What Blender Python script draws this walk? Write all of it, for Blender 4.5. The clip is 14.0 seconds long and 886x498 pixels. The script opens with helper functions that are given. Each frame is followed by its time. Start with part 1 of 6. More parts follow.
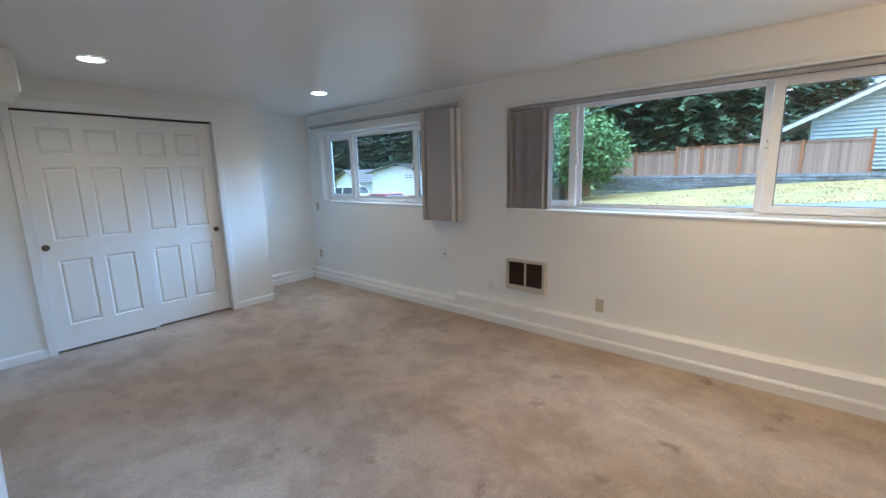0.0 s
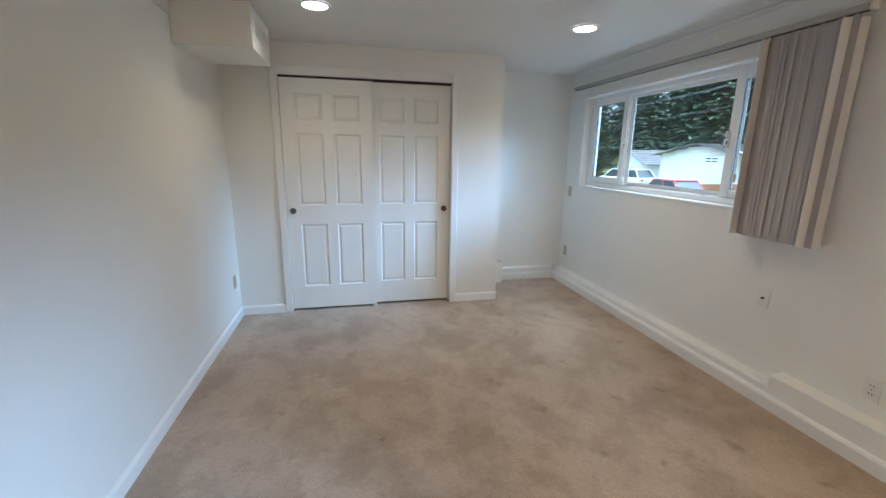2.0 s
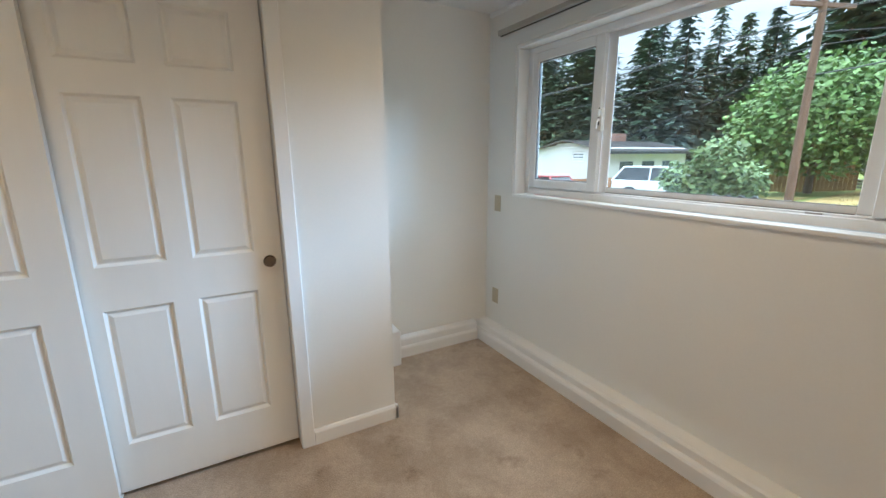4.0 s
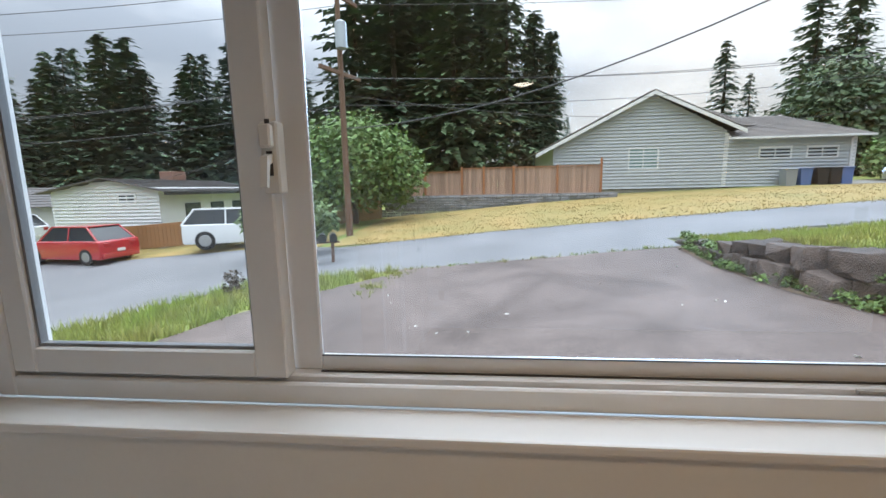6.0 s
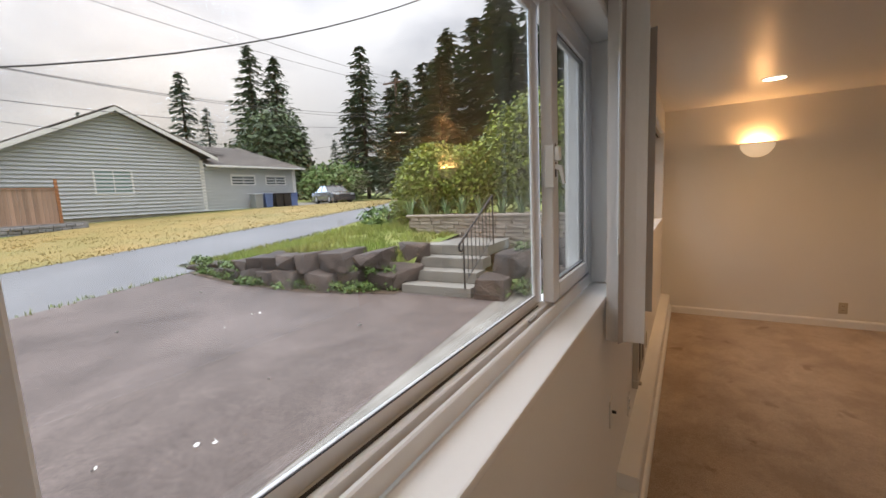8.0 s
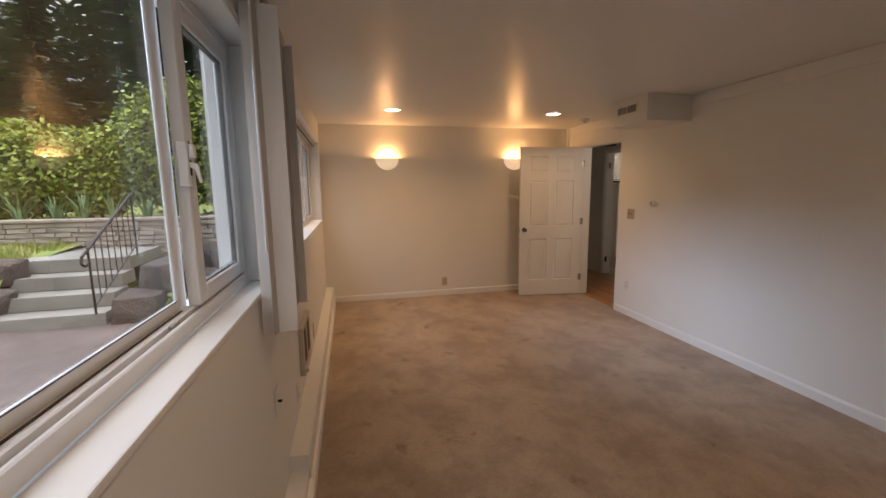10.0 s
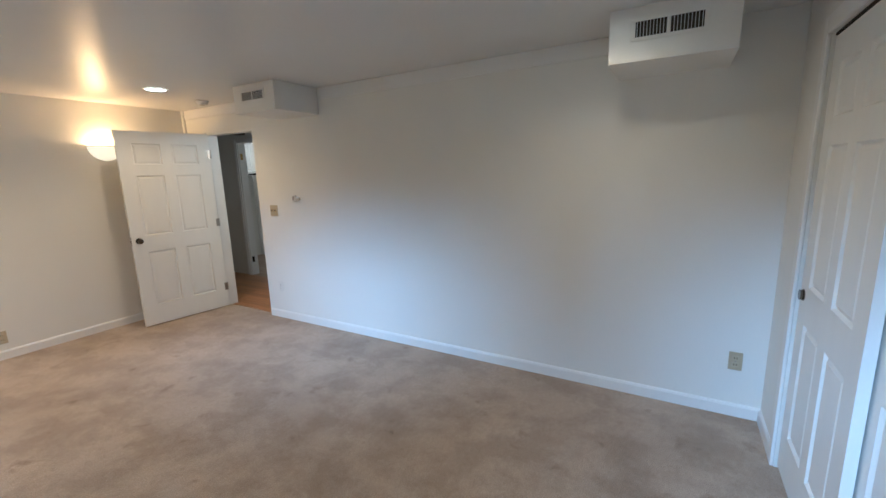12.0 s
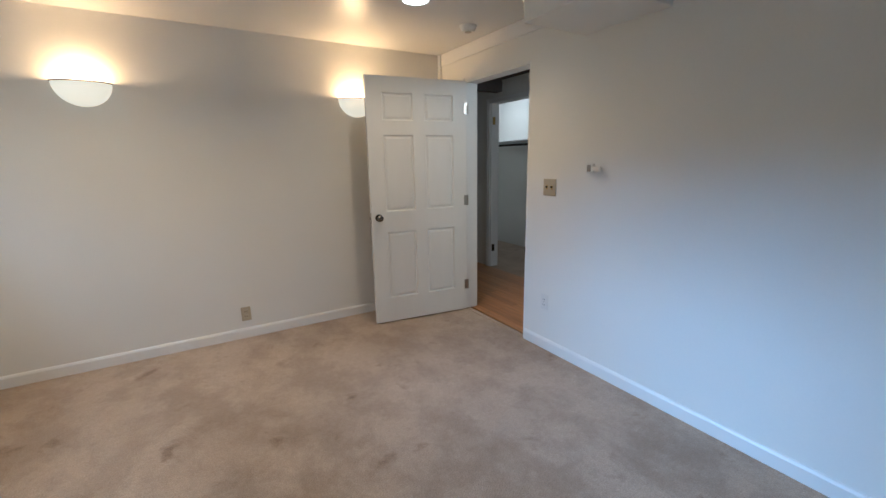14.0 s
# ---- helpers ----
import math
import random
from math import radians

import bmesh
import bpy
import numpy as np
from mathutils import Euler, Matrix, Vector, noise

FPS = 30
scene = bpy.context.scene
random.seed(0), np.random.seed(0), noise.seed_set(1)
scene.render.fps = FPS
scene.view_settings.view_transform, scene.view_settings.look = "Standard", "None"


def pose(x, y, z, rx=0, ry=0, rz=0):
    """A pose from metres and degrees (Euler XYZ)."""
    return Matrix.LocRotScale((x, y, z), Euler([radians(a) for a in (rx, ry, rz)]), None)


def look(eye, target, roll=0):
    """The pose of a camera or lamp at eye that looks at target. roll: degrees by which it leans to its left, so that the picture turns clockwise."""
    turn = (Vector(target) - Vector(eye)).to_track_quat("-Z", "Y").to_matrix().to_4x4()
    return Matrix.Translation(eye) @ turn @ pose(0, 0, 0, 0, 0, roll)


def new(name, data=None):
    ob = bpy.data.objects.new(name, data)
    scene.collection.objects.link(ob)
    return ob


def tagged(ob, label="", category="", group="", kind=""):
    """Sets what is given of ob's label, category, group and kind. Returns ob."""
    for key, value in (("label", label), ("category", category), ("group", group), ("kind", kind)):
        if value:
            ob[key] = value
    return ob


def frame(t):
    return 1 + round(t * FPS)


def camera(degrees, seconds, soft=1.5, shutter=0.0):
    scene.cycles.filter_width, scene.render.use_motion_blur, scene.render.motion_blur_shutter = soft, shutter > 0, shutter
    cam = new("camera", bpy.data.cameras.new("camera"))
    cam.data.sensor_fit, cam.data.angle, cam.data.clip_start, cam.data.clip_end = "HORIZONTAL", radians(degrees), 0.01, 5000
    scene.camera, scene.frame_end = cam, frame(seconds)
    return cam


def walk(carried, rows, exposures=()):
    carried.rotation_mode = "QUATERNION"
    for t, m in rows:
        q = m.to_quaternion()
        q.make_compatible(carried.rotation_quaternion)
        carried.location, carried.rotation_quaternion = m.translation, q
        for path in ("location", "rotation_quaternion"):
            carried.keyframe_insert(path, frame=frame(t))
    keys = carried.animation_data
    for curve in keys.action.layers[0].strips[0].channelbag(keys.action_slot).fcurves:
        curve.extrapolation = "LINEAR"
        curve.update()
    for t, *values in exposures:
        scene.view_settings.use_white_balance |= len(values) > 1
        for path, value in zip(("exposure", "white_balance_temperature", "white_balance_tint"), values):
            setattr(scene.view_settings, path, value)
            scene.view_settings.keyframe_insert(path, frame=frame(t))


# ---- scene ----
cam = camera(94.4, 14.0)

EXPOSURES = [(0, 1.55, 4420, 1), (2.2, 1.78, 4850, 1), (4.5, 1.55, 5550, 4), (5.5, 1.0, 5850, 8), (6.5, 0.54, 6150, 13), (7.2, 0.5, 6350, 14), (9.3, 0.55, 6900, 20), (10, 0.7, 6500, 18), (11, 1.22, 5100, 7), (12, 1.47, 4680, 2), (13.4, 1.32, 4580, 2), (14, 1.16, 4450, 1)]
PATH = [
    (0, (0.077, 0.913, 1.482), (1.57, 2.193, 1.12), -1.4),
    (0.5, (0.356, 1.084, 1.456), (1.668, 2.555, 1.117), -0.8),
    (1, (0.607, 1.265, 1.458), (1.556, 2.988, 1.096), -0.6),
    (1.5, (0.843, 1.49, 1.458), (1.489, 3.338, 1.045), 0.3),
    (2, (1.014, 1.873, 1.449), (1.436, 3.775, 1.0), 0.8),
    (2.2, (1.058, 2.038, 1.437), (1.413, 3.954, 0.987), 0.4),
    (4.3, (1.85, 4.076, 1.391), (2.99, 5.664, 0.97), -1.0),
    (4.5, (1.969, 4.222, 1.428), (3.248, 5.709, 1.038), -1.7),
    (5, (2.322, 4.562, 1.497), (3.913, 5.733, 1.188), -2.3),
    (5.5, (2.607, 4.859, 1.525), (4.456, 5.571, 1.255), -1.0),
    (6, (2.89, 5.091, 1.523), (4.859, 5.283, 1.226), -1.2),
    (6.3, (3.049, 5.175, 1.481), (5.033, 5.007, 1.283), -3.6),
    (6.5, (3.141, 5.226, 1.507), (5.073, 4.785, 1.238), -1.7),
    (7, (3.234, 5.359, 1.508), (4.881, 4.255, 1.248), -1.8),
    (7.2, (3.236, 5.372, 1.495), (4.774, 4.120, 1.237), -2.2),
    (9.3, (3.203, 5.624, 1.549), (3.267, 3.643, 1.277), -1.6),
    (9.5, (3.137, 5.624, 1.533), (3.077, 3.645, 1.253), -1.2),
    (10, (3.141, 5.559, 1.506), (2.703, 3.630, 1.213), -0.7),
    (10.5, (3.024, 5.432, 1.526), (2.237, 3.618, 1.223), -0.4),
    (11, (2.97, 5.323, 1.534), (1.8, 3.731, 1.223), -0.5),
    (11.5, (2.986, 5.23, 1.571), (1.436, 4.013, 1.226), -1.7),
    (12, (2.892, 5.171, 1.551), (1.19, 4.191, 1.177), -1.7),
    (12.5, (2.779, 4.978, 1.471), (1.151, 3.899, 1.042), -1.3),
    (13, (2.535, 4.546, 1.416), (1.358, 3.001, 0.936), -2.9),
    (13.5, (2.395, 4.029, 1.357), (1.449, 2.332, 0.882), -2.2),
    (14, (2.098, 3.515, 1.385), (1.094, 1.837, 0.962), -1.0),
]
walk(cam, [(t, look(eye, target, roll)) for t, eye, target, roll in PATH], EXPOSURES)

# ---------- world, sun, exposure ----------
world = bpy.data.worlds.new("world")
scene.world = world
world.use_nodes = True
wn, wl = world.node_tree.nodes, world.node_tree.links
wn.clear()
w_out, w_bg = wn.new("ShaderNodeOutputWorld"), wn.new("ShaderNodeBackground")
w_sky, w_mix = wn.new("ShaderNodeTexSky"), wn.new("ShaderNodeMix")
w_sky.sky_type, w_sky.sun_disc = "NISHITA", False
w_sky.sun_elevation, w_sky.sun_rotation = radians(17), radians(115)
w_noise, w_map, w_ramp = wn.new("ShaderNodeTexNoise"), wn.new("ShaderNodeMapping"), wn.new("ShaderNodeValToRGB")
w_co = wn.new("ShaderNodeTexCoord")
w_map.inputs["Scale"].default_value = (1.5, 1.5, 4.0)
w_noise.inputs["Scale"].default_value, w_noise.inputs["Detail"].default_value = 1.6, 5
w_ramp.color_ramp.elements[0].position, w_ramp.color_ramp.elements[1].position = 0.35, 0.62
w_ramp.color_ramp.elements[0].color = (4.2, 4.5, 5.0, 1)
w_ramp.color_ramp.elements[1].color = (7.8, 8.0, 8.2, 1)
w_mix.data_type = "RGBA"
w_mix.inputs["Factor"].default_value = 0.9
wl.new(w_co.outputs["Generated"], w_map.inputs["Vector"])
wl.new(w_map.outputs["Vector"], w_noise.inputs["Vector"])
wl.new(w_noise.outputs["Fac"], w_ramp.inputs["Fac"])
wl.new(w_sky.outputs["Color"], w_mix.inputs["A"])
wl.new(w_ramp.outputs["Color"], w_mix.inputs["B"])
# overcast sky: brighter towards the zenith
w_sep, w_pow, w_gain, w_mul = wn.new("ShaderNodeSeparateXYZ"), wn.new("ShaderNodeMath"), wn.new("ShaderNodeMath"), wn.new("ShaderNodeVectorMath")
w_pow.operation, w_gain.operation, w_mul.operation, w_pow.use_clamp = "POWER", "MULTIPLY_ADD", "MULTIPLY", True
w_pow.inputs[1].default_value = 2.2
w_gain.inputs[1].default_value, w_gain.inputs[2].default_value = 5.4, 0.60
wl.new(w_co.outputs["Generated"], w_sep.inputs[0])
wl.new(w_sep.outputs["Z"], w_pow.inputs[0])
wl.new(w_pow.outputs[0], w_gain.inputs[0])
wl.new(w_mix.outputs["Result"], w_mul.inputs[0])
wl.new(w_gain.outputs[0], w_mul.inputs[1])
wl.new(w_mul.outputs["Vector"], w_bg.inputs["Color"])
w_bg.inputs["Strength"].default_value = 0.1
wl.new(w_bg.outputs["Background"], w_out.inputs["Surface"])

# broad overcast glow of the brighter half of the sky
sun = new("sun", bpy.data.lights.new("sun", "SUN"))
sun.data.energy, sun.data.angle, sun.data.color = 2.9, radians(34), (0.52, 0.74, 1.0)
sun.matrix_world = look((36.25, -8.4, 11.8), (0, 3, 0))

WARM = (1.0, 0.53, 0.20)
CAN_COOL, CAN_WARM = (1.0, 0.66, 0.36), (1.0, 0.60, 0.28)


def lamp(name, kind, place, energy, colour, size, target=None, cone=None):
    ob = new(name, bpy.data.lights.new(name, kind))
    ob.data.energy, ob.data.color, ob.data.shadow_soft_size = energy, colour, size
    if kind == "SPOT":
        ob.data.spot_size, ob.data.spot_blend = radians(cone), 0.9
    ob.matrix_world = look(place, target) if target else pose(*place)
    return ob


CANS = [(0.83, 4.76), (2.66, 4.76), (0.82, 1.11), (2.65, 1.08)]
SCONCES = [2.62, 0.83]
CEIL = 2.33
CAN_WATTS = [8, 12, 17, 31]
for (cx, cy), watts in zip(CANS, CAN_WATTS):
    lamp("can_bulb", "SPOT", (cx, cy, CEIL - 0.02), watts, CAN_COOL if cy > 3 else CAN_WARM, 0.05, (cx, cy, 0), 150)
for sx in SCONCES:
    lamp("sconce_bulb", "POINT", (sx, 0.052, 1.892), 4.6, WARM, 0.025)


# ---------- materials ----------
def material(name, base, rough=0.6, metal=0.0, var=0.0, scale=4.0, fine=0.0, fine_scale=120.0, bump=0.0, second=None, emit=None, stretch=(1, 1, 1), per_object=0.0, sheen=0.0, coat=0.0, detail=5, distort=0.0, rugged=0.5):
    m = bpy.data.materials.new(name)
    m.use_nodes = True
    n, l = m.node_tree.nodes, m.node_tree.links
    b = n["Principled BSDF"]
    b.inputs["Base Color"].default_value = (*base, 1)
    b.inputs["Roughness"].default_value = rough
    b.inputs["Metallic"].default_value = metal
    b.inputs["Sheen Weight"].default_value = sheen
    b.inputs["Coat Weight"].default_value = coat
    if emit:
        b.inputs["Emission Color"].default_value = (*emit[0], 1)
        b.inputs["Emission Strength"].default_value = emit[1]
    if not (var or fine or bump or per_object):
        return m
    co, mp = n.new("ShaderNodeTexCoord"), n.new("ShaderNodeMapping")
    mp.inputs["Scale"].default_value = stretch
    l.new(co.outputs["Object"], mp.inputs["Vector"])
    big = n.new("ShaderNodeTexNoise")
    big.inputs["Scale"].default_value, big.inputs["Detail"].default_value = scale, detail
    big.inputs["Distortion"].default_value = distort
    big.inputs["Roughness"].default_value = rugged
    small = n.new("ShaderNodeTexNoise")
    small.inputs["Scale"].default_value, small.inputs["Detail"].default_value = fine_scale, 3
    for t in (big, small):
        l.new(mp.outputs["Vector"], t.inputs["Vector"])
    ramp = n.new("ShaderNodeMapRange")
    ramp.inputs["From Min"].default_value, ramp.inputs["From Max"].default_value = 0.32, 0.68
    l.new(big.outputs["Fac"], ramp.inputs["Value"])
    mix = n.new("ShaderNodeMix")
    mix.data_type = "RGBA"
    other = second or tuple(c * (1 - var) for c in base)
    mix.inputs["A"].default_value, mix.inputs["B"].default_value = (*base, 1), (*other, 1)
    l.new(ramp.outputs["Result"], mix.inputs["Factor"])
    hsv = n.new("ShaderNodeHueSaturation")
    l.new(mix.outputs["Result"], hsv.inputs["Color"])
    add = n.new("ShaderNodeMath")
    add.operation = "MULTIPLY_ADD"
    l.new(small.outputs["Fac"], add.inputs[0])
    add.inputs[1].default_value, add.inputs[2].default_value = 2 * fine, 1 - fine
    value = add.outputs[0]
    if per_object:
        info, ma = n.new("ShaderNodeObjectInfo"), n.new("ShaderNodeMath")
        ma.operation = "MULTIPLY_ADD"
        ma.inputs[1].default_value = per_object
        l.new(info.outputs["Random"], ma.inputs[0])
        l.new(value, ma.inputs[2])
        value = ma.outputs[0]
    l.new(value, hsv.inputs["Value"])
    l.new(hsv.outputs["Color"], b.inputs["Base Color"])
    if bump:
        bp = n.new("ShaderNodeBump")
        bp.inputs["Strength"].default_value, bp.inputs["Distance"].default_value = min(1.0, bump * 60), bump
        l.new(small.outputs["Fac"], bp.inputs["Height"])
        l.new(bp.outputs["Normal"], b.inputs["Normal"])
    return m


def glass_material(name, tint=(0.97, 0.985, 0.98)):
    m = bpy.data.materials.new(name)
    m.use_nodes = True
    n, l = m.node_tree.nodes, m.node_tree.links
    n.clear()
    out, mix, tr, gl, lw = (n.new(k) for k in ("ShaderNodeOutputMaterial", "ShaderNodeMixShader", "ShaderNodeBsdfTransparent", "ShaderNodeBsdfGlossy", "ShaderNodeLayerWeight"))
    tr.inputs["Color"].default_value = (*tint, 1)
    gl.inputs["Roughness"].default_value = 0.0
    lw.inputs["Blend"].default_value = 0.5
    po, ma = n.new("ShaderNodeMath"), n.new("ShaderNodeMath")
    po.operation, ma.operation = "POWER", "MULTIPLY_ADD"
    po.inputs[1].default_value = 4.5
    ma.inputs[1].default_value, ma.inputs[2].default_value = 0.85, 0.065
    l.new(lw.outputs["Facing"], po.inputs[0])
    l.new(po.outputs[0], ma.inputs[0])
    l.new(ma.outputs[0], mix.inputs["Fac"])
    l.new(tr.outputs["BSDF"], mix.inputs[1])
    l.new(gl.outputs["BSDF"], mix.inputs[2])
    l.new(mix.outputs["Shader"], out.inputs["Surface"])
    return m


M_WALL = material("wall_paint", (0.80, 0.785, 0.735), 0.55, var=0.03, scale=1.3, fine=0.02, fine_scale=90, bump=0.0012)
M_CEIL = material("ceiling_paint", (0.74, 0.73, 0.70), 0.34, var=0.03, scale=1.1, fine=0.02, fine_scale=60, bump=0.0016)
M_TRIM = material("trim_paint", (0.82, 0.81, 0.78), 0.35, var=0.03, scale=3, fine=0.01, bump=0.0003)
M_DOOR = material("door_paint", (0.82, 0.81, 0.77), 0.38, var=0.03, scale=2, fine=0.015, fine_scale=60, bump=0.0004, stretch=(6, 6, 1))


def carpet_material():
    """Cut pile: broad wear, trodden patches that lie the other way, dark stains and fine tufts."""
    m = bpy.data.materials.new("carpet")
    m.use_nodes = True
    n, l = m.node_tree.nodes, m.node_tree.links
    b = n["Principled BSDF"]
    b.inputs["Roughness"].default_value, b.inputs["Sheen Weight"].default_value = 0.95, 0.2
    co = n.new("ShaderNodeTexCoord")

    def layer(scale, detail, rugged, lo, hi, stretch=(1, 1, 1), turn=0.0, distort=0.0):
        mp, no, mr = n.new("ShaderNodeMapping"), n.new("ShaderNodeTexNoise"), n.new("ShaderNodeMapRange")
        mp.inputs["Scale"].default_value, mp.inputs["Rotation"].default_value = stretch, (0, 0, turn)
        no.inputs["Scale"].default_value, no.inputs["Detail"].default_value = scale, detail
        no.inputs["Roughness"].default_value, no.inputs["Distortion"].default_value = rugged, distort
        mr.inputs["From Min"].default_value, mr.inputs["From Max"].default_value = lo, hi
        l.new(co.outputs["Object"], mp.inputs["Vector"])
        l.new(mp.outputs["Vector"], no.inputs["Vector"])
        l.new(no.outputs["Fac"], mr.inputs["Value"])
        return mr.outputs["Result"], no.outputs["Fac"]

    def mixed(kind, factor, a, c):
        mx = n.new("ShaderNodeMix")
        mx.data_type, mx.blend_type = "RGBA", kind
        l.new(factor, mx.inputs["Factor"])
        for sock, val in (("A", a), ("B", c)):
            if isinstance(val, tuple):
                mx.inputs[sock].default_value = (*val, 1)
            else:
                l.new(val, mx.inputs[sock])
        return mx.outputs["Result"]

    broad, _ = layer(1.1, 4, 0.55, 0.36, 0.64)
    tread, _ = layer(3.2, 9, 0.66, 0.43, 0.58, (1.0, 0.8, 1), 0.5, 0.15)
    stain, _ = layer(5.0, 4, 0.6, 0.62, 0.73, distort=0.3)
    tuft, tuft_h = layer(150, 3, 0.6, 0.25, 0.75)
    pile, _ = layer(36, 4, 0.6, 0.30, 0.70)
    col = mixed("MIX", broad, (0.415, 0.330, 0.246), (0.325, 0.250, 0.180))
    col = mixed("MULTIPLY", tread, col, (0.80, 0.775, 0.75))
    col = mixed("MULTIPLY", stain, col, (0.66, 0.61, 0.56))
    col = mixed("MULTIPLY", pile, col, (0.86, 0.85, 0.84))
    col = mixed("MULTIPLY", tuft, col, (0.62, 0.61, 0.60))
    gain = n.new("ShaderNodeHueSaturation")
    gain.inputs["Value"].default_value = 1.66
    l.new(col, gain.inputs["Color"])
    l.new(gain.outputs["Color"], b.inputs["Base Color"])
    bp = n.new("ShaderNodeBump")
    bp.inputs["Strength"].default_value, bp.inputs["Distance"].default_value = 0.6, 0.010
    l.new(tuft_h, bp.inputs["Height"])
    l.new(bp.outputs["Normal"], b.inputs["Normal"])
    return m


M_CARPET = carpet_material()
M_WOOD = material("hall_wood", (0.42, 0.20, 0.075), 0.28, var=0.35, scale=3, fine=0.15, fine_scale=30, stretch=(12, 1, 1), per_object=0.35)
M_VINYL = material("window_vinyl", (0.80, 0.80, 0.79), 0.35, var=0.04, scale=4, fine=0.02)
# near-black for rubber beads and latch slots, and for shade painted into track gaps
M_SHADOWGAP = material("bead_and_gap_shade", (0.05, 0.045, 0.04), 0.7, var=0.2, fine=0.1)
M_GASKET = material("grey_gasket", (0.22, 0.22, 0.22), 0.6, var=0.15, fine=0.1)
M_GLASS = glass_material("window_glass")
M_VANE = material("blind_fabric", (0.47, 0.43, 0.40), 0.8, var=0.06, scale=3, fine=0.08, fine_scale=300, bump=0.0006, stretch=(1, 1, 0.15))
M_VANE_W = material("blind_white_vane", (0.78, 0.76, 0.73), 0.6, var=0.03, scale=3, fine=0.03)
M_RAIL = material("blind_track", (0.42, 0.39, 0.35), 0.45, metal=0.3, var=0.1, fine=0.03)
M_NICKEL = material("brushed_nickel", (0.42, 0.39, 0.35), 0.28, metal=1.0, var=0.1, fine=0.05)
M_KNOB = material("dark_nickel", (0.17, 0.15, 0.13), 0.22, metal=1.0, var=0.15, fine=0.05)
M_BRASS = material("aged_brass", (0.55, 0.38, 0.15), 0.35, metal=1.0, var=0.15, fine=0.05)
M_HEATER = material("heater_enamel", (0.56, 0.50, 0.40), 0.4, var=0.08, scale=5, fine=0.03)
M_LOUVER = material("heater_brown", (0.075, 0.05, 0.035), 0.5, metal=0.3, var=0.2, fine=0.1)
M_DARK = material("dark_void", (0.02, 0.018, 0.016), 0.8, var=0.2, fine=0.1)
M_BEIGE = material("beige_plate", (0.50, 0.43, 0.30), 0.4, var=0.05, fine=0.02)
M_WHITEPL = material("white_plastic", (0.76, 0.75, 0.71), 0.4, var=0.04, fine=0.02)
M_CANGLOW = material("can_lens", (0.9, 0.85, 0.75), 0.5, emit=((1.0, 0.86, 0.64), 6.0))
M_BOWL = material("sconce_glass", (0.9, 0.85, 0.75), 0.45, emit=((1.0, 0.74, 0.44), 0.33))
# hall and closet ceilings, much darker than the room's ceiling
M_HALLDARK = material("dark_hall_ceiling", (0.10, 0.09, 0.085), 0.8, var=0.2, scale=3, fine=0.05)

# ---------- mesh helpers ----------


def box(bm, a, b, bevel=0.0, segments=1):
    x0, y0, z0 = a
    x1, y1, z1 = b
    made = bmesh.ops.create_cube(bm, size=1.0, matrix=Matrix.Translation(((x0 + x1) / 2, (y0 + y1) / 2, (z0 + z1) / 2)) @ Matrix.Diagonal((abs(x1 - x0), abs(y1 - y0), abs(z1 - z0), 1)))
    if bevel:
        edges = {e for v in made["verts"] for e in v.link_edges}
        bmesh.ops.bevel(bm, geom=list(edges), offset=bevel, segments=segments, affect="EDGES", profile=0.6)


def boxes(*pairs, bevel=0.0, segments=1):
    bm = bmesh.new()
    for a, b in pairs:
        box(bm, a, b, bevel, segments)
    return bm


def rod(bm, a, b, r0, r1=None, sides=10):
    a, b = Vector(a), Vector(b)
    d = b - a
    m = Matrix.Translation((a + b) / 2) @ d.to_track_quat("Z", "Y").to_matrix().to_4x4()
    bmesh.ops.create_cone(bm, cap_ends=True, segments=sides, radius1=r0, radius2=r0 if r1 is None else r1, depth=d.length, matrix=m)


def prism(bm, outline, axis, lo, hi):
    """An outline of 2D points pushed along an axis (0 x, 1 y, 2 z)."""
    def at(p, v):
        q = list(p)
        q.insert(axis, v)
        return bm.verts.new(q)
    lower, upper = [at(p, lo) for p in outline], [at(p, hi) for p in outline]
    n = len(outline)
    bm.faces.new(lower)
    bm.faces.new(upper[::-1])
    for i in range(n):
        bm.faces.new((lower[i], upper[i], upper[(i + 1) % n], lower[(i + 1) % n]))
    bmesh.ops.recalc_face_normals(bm, faces=bm.faces)


def mesh_of(name, bm, mat, smooth=False):
    me = bpy.data.meshes.new(name)
    bmesh.ops.recalc_face_normals(bm, faces=bm.faces)
    bm.to_mesh(me)
    bm.free()
    if smooth:
        me.polygons.foreach_set("use_smooth", [True] * len(me.polygons))
        me.set_sharp_from_angle(angle=radians(38))
    me.materials.append(mat)
    return me


def part(name, bm, mat, parent=None, label="", smooth=False, kind=""):
    ob = new(name, mesh_of(name, bm, mat, smooth))
    ob.parent = parent
    return tagged(ob, label, kind=kind)


def raw(name, verts, faces, mat, parent=None, label="", kind="", smooth=False):
    me = bpy.data.meshes.new(name)
    me.from_pydata(verts, [], faces)
    me.materials.append(mat)
    if smooth:
        me.polygons.foreach_set("use_smooth", [True] * len(me.polygons))
    ob = new(name, me)
    ob.parent = parent
    return tagged(ob, label, kind=kind)


def thing(name, m, label, category, group=""):
    ob = new(name)
    ob.empty_display_size = 0.1
    ob.matrix_basis = m
    return tagged(ob, label, category, group)


def setting(name, bm, mat, label="", category=""):
    return tagged(part(name, bm, mat), label, category, kind="structure")


# ---------- the room's shell ----------
W, L, CL = 3.48, 6.36, 5.69
OUT = 3.664
W1 = (3.76, 6.055, 1.118, 2.07)
W2 = (0.25, 3.03, 1.12, 2.085)
DOOR = (0.42, 1.24, 2.045)

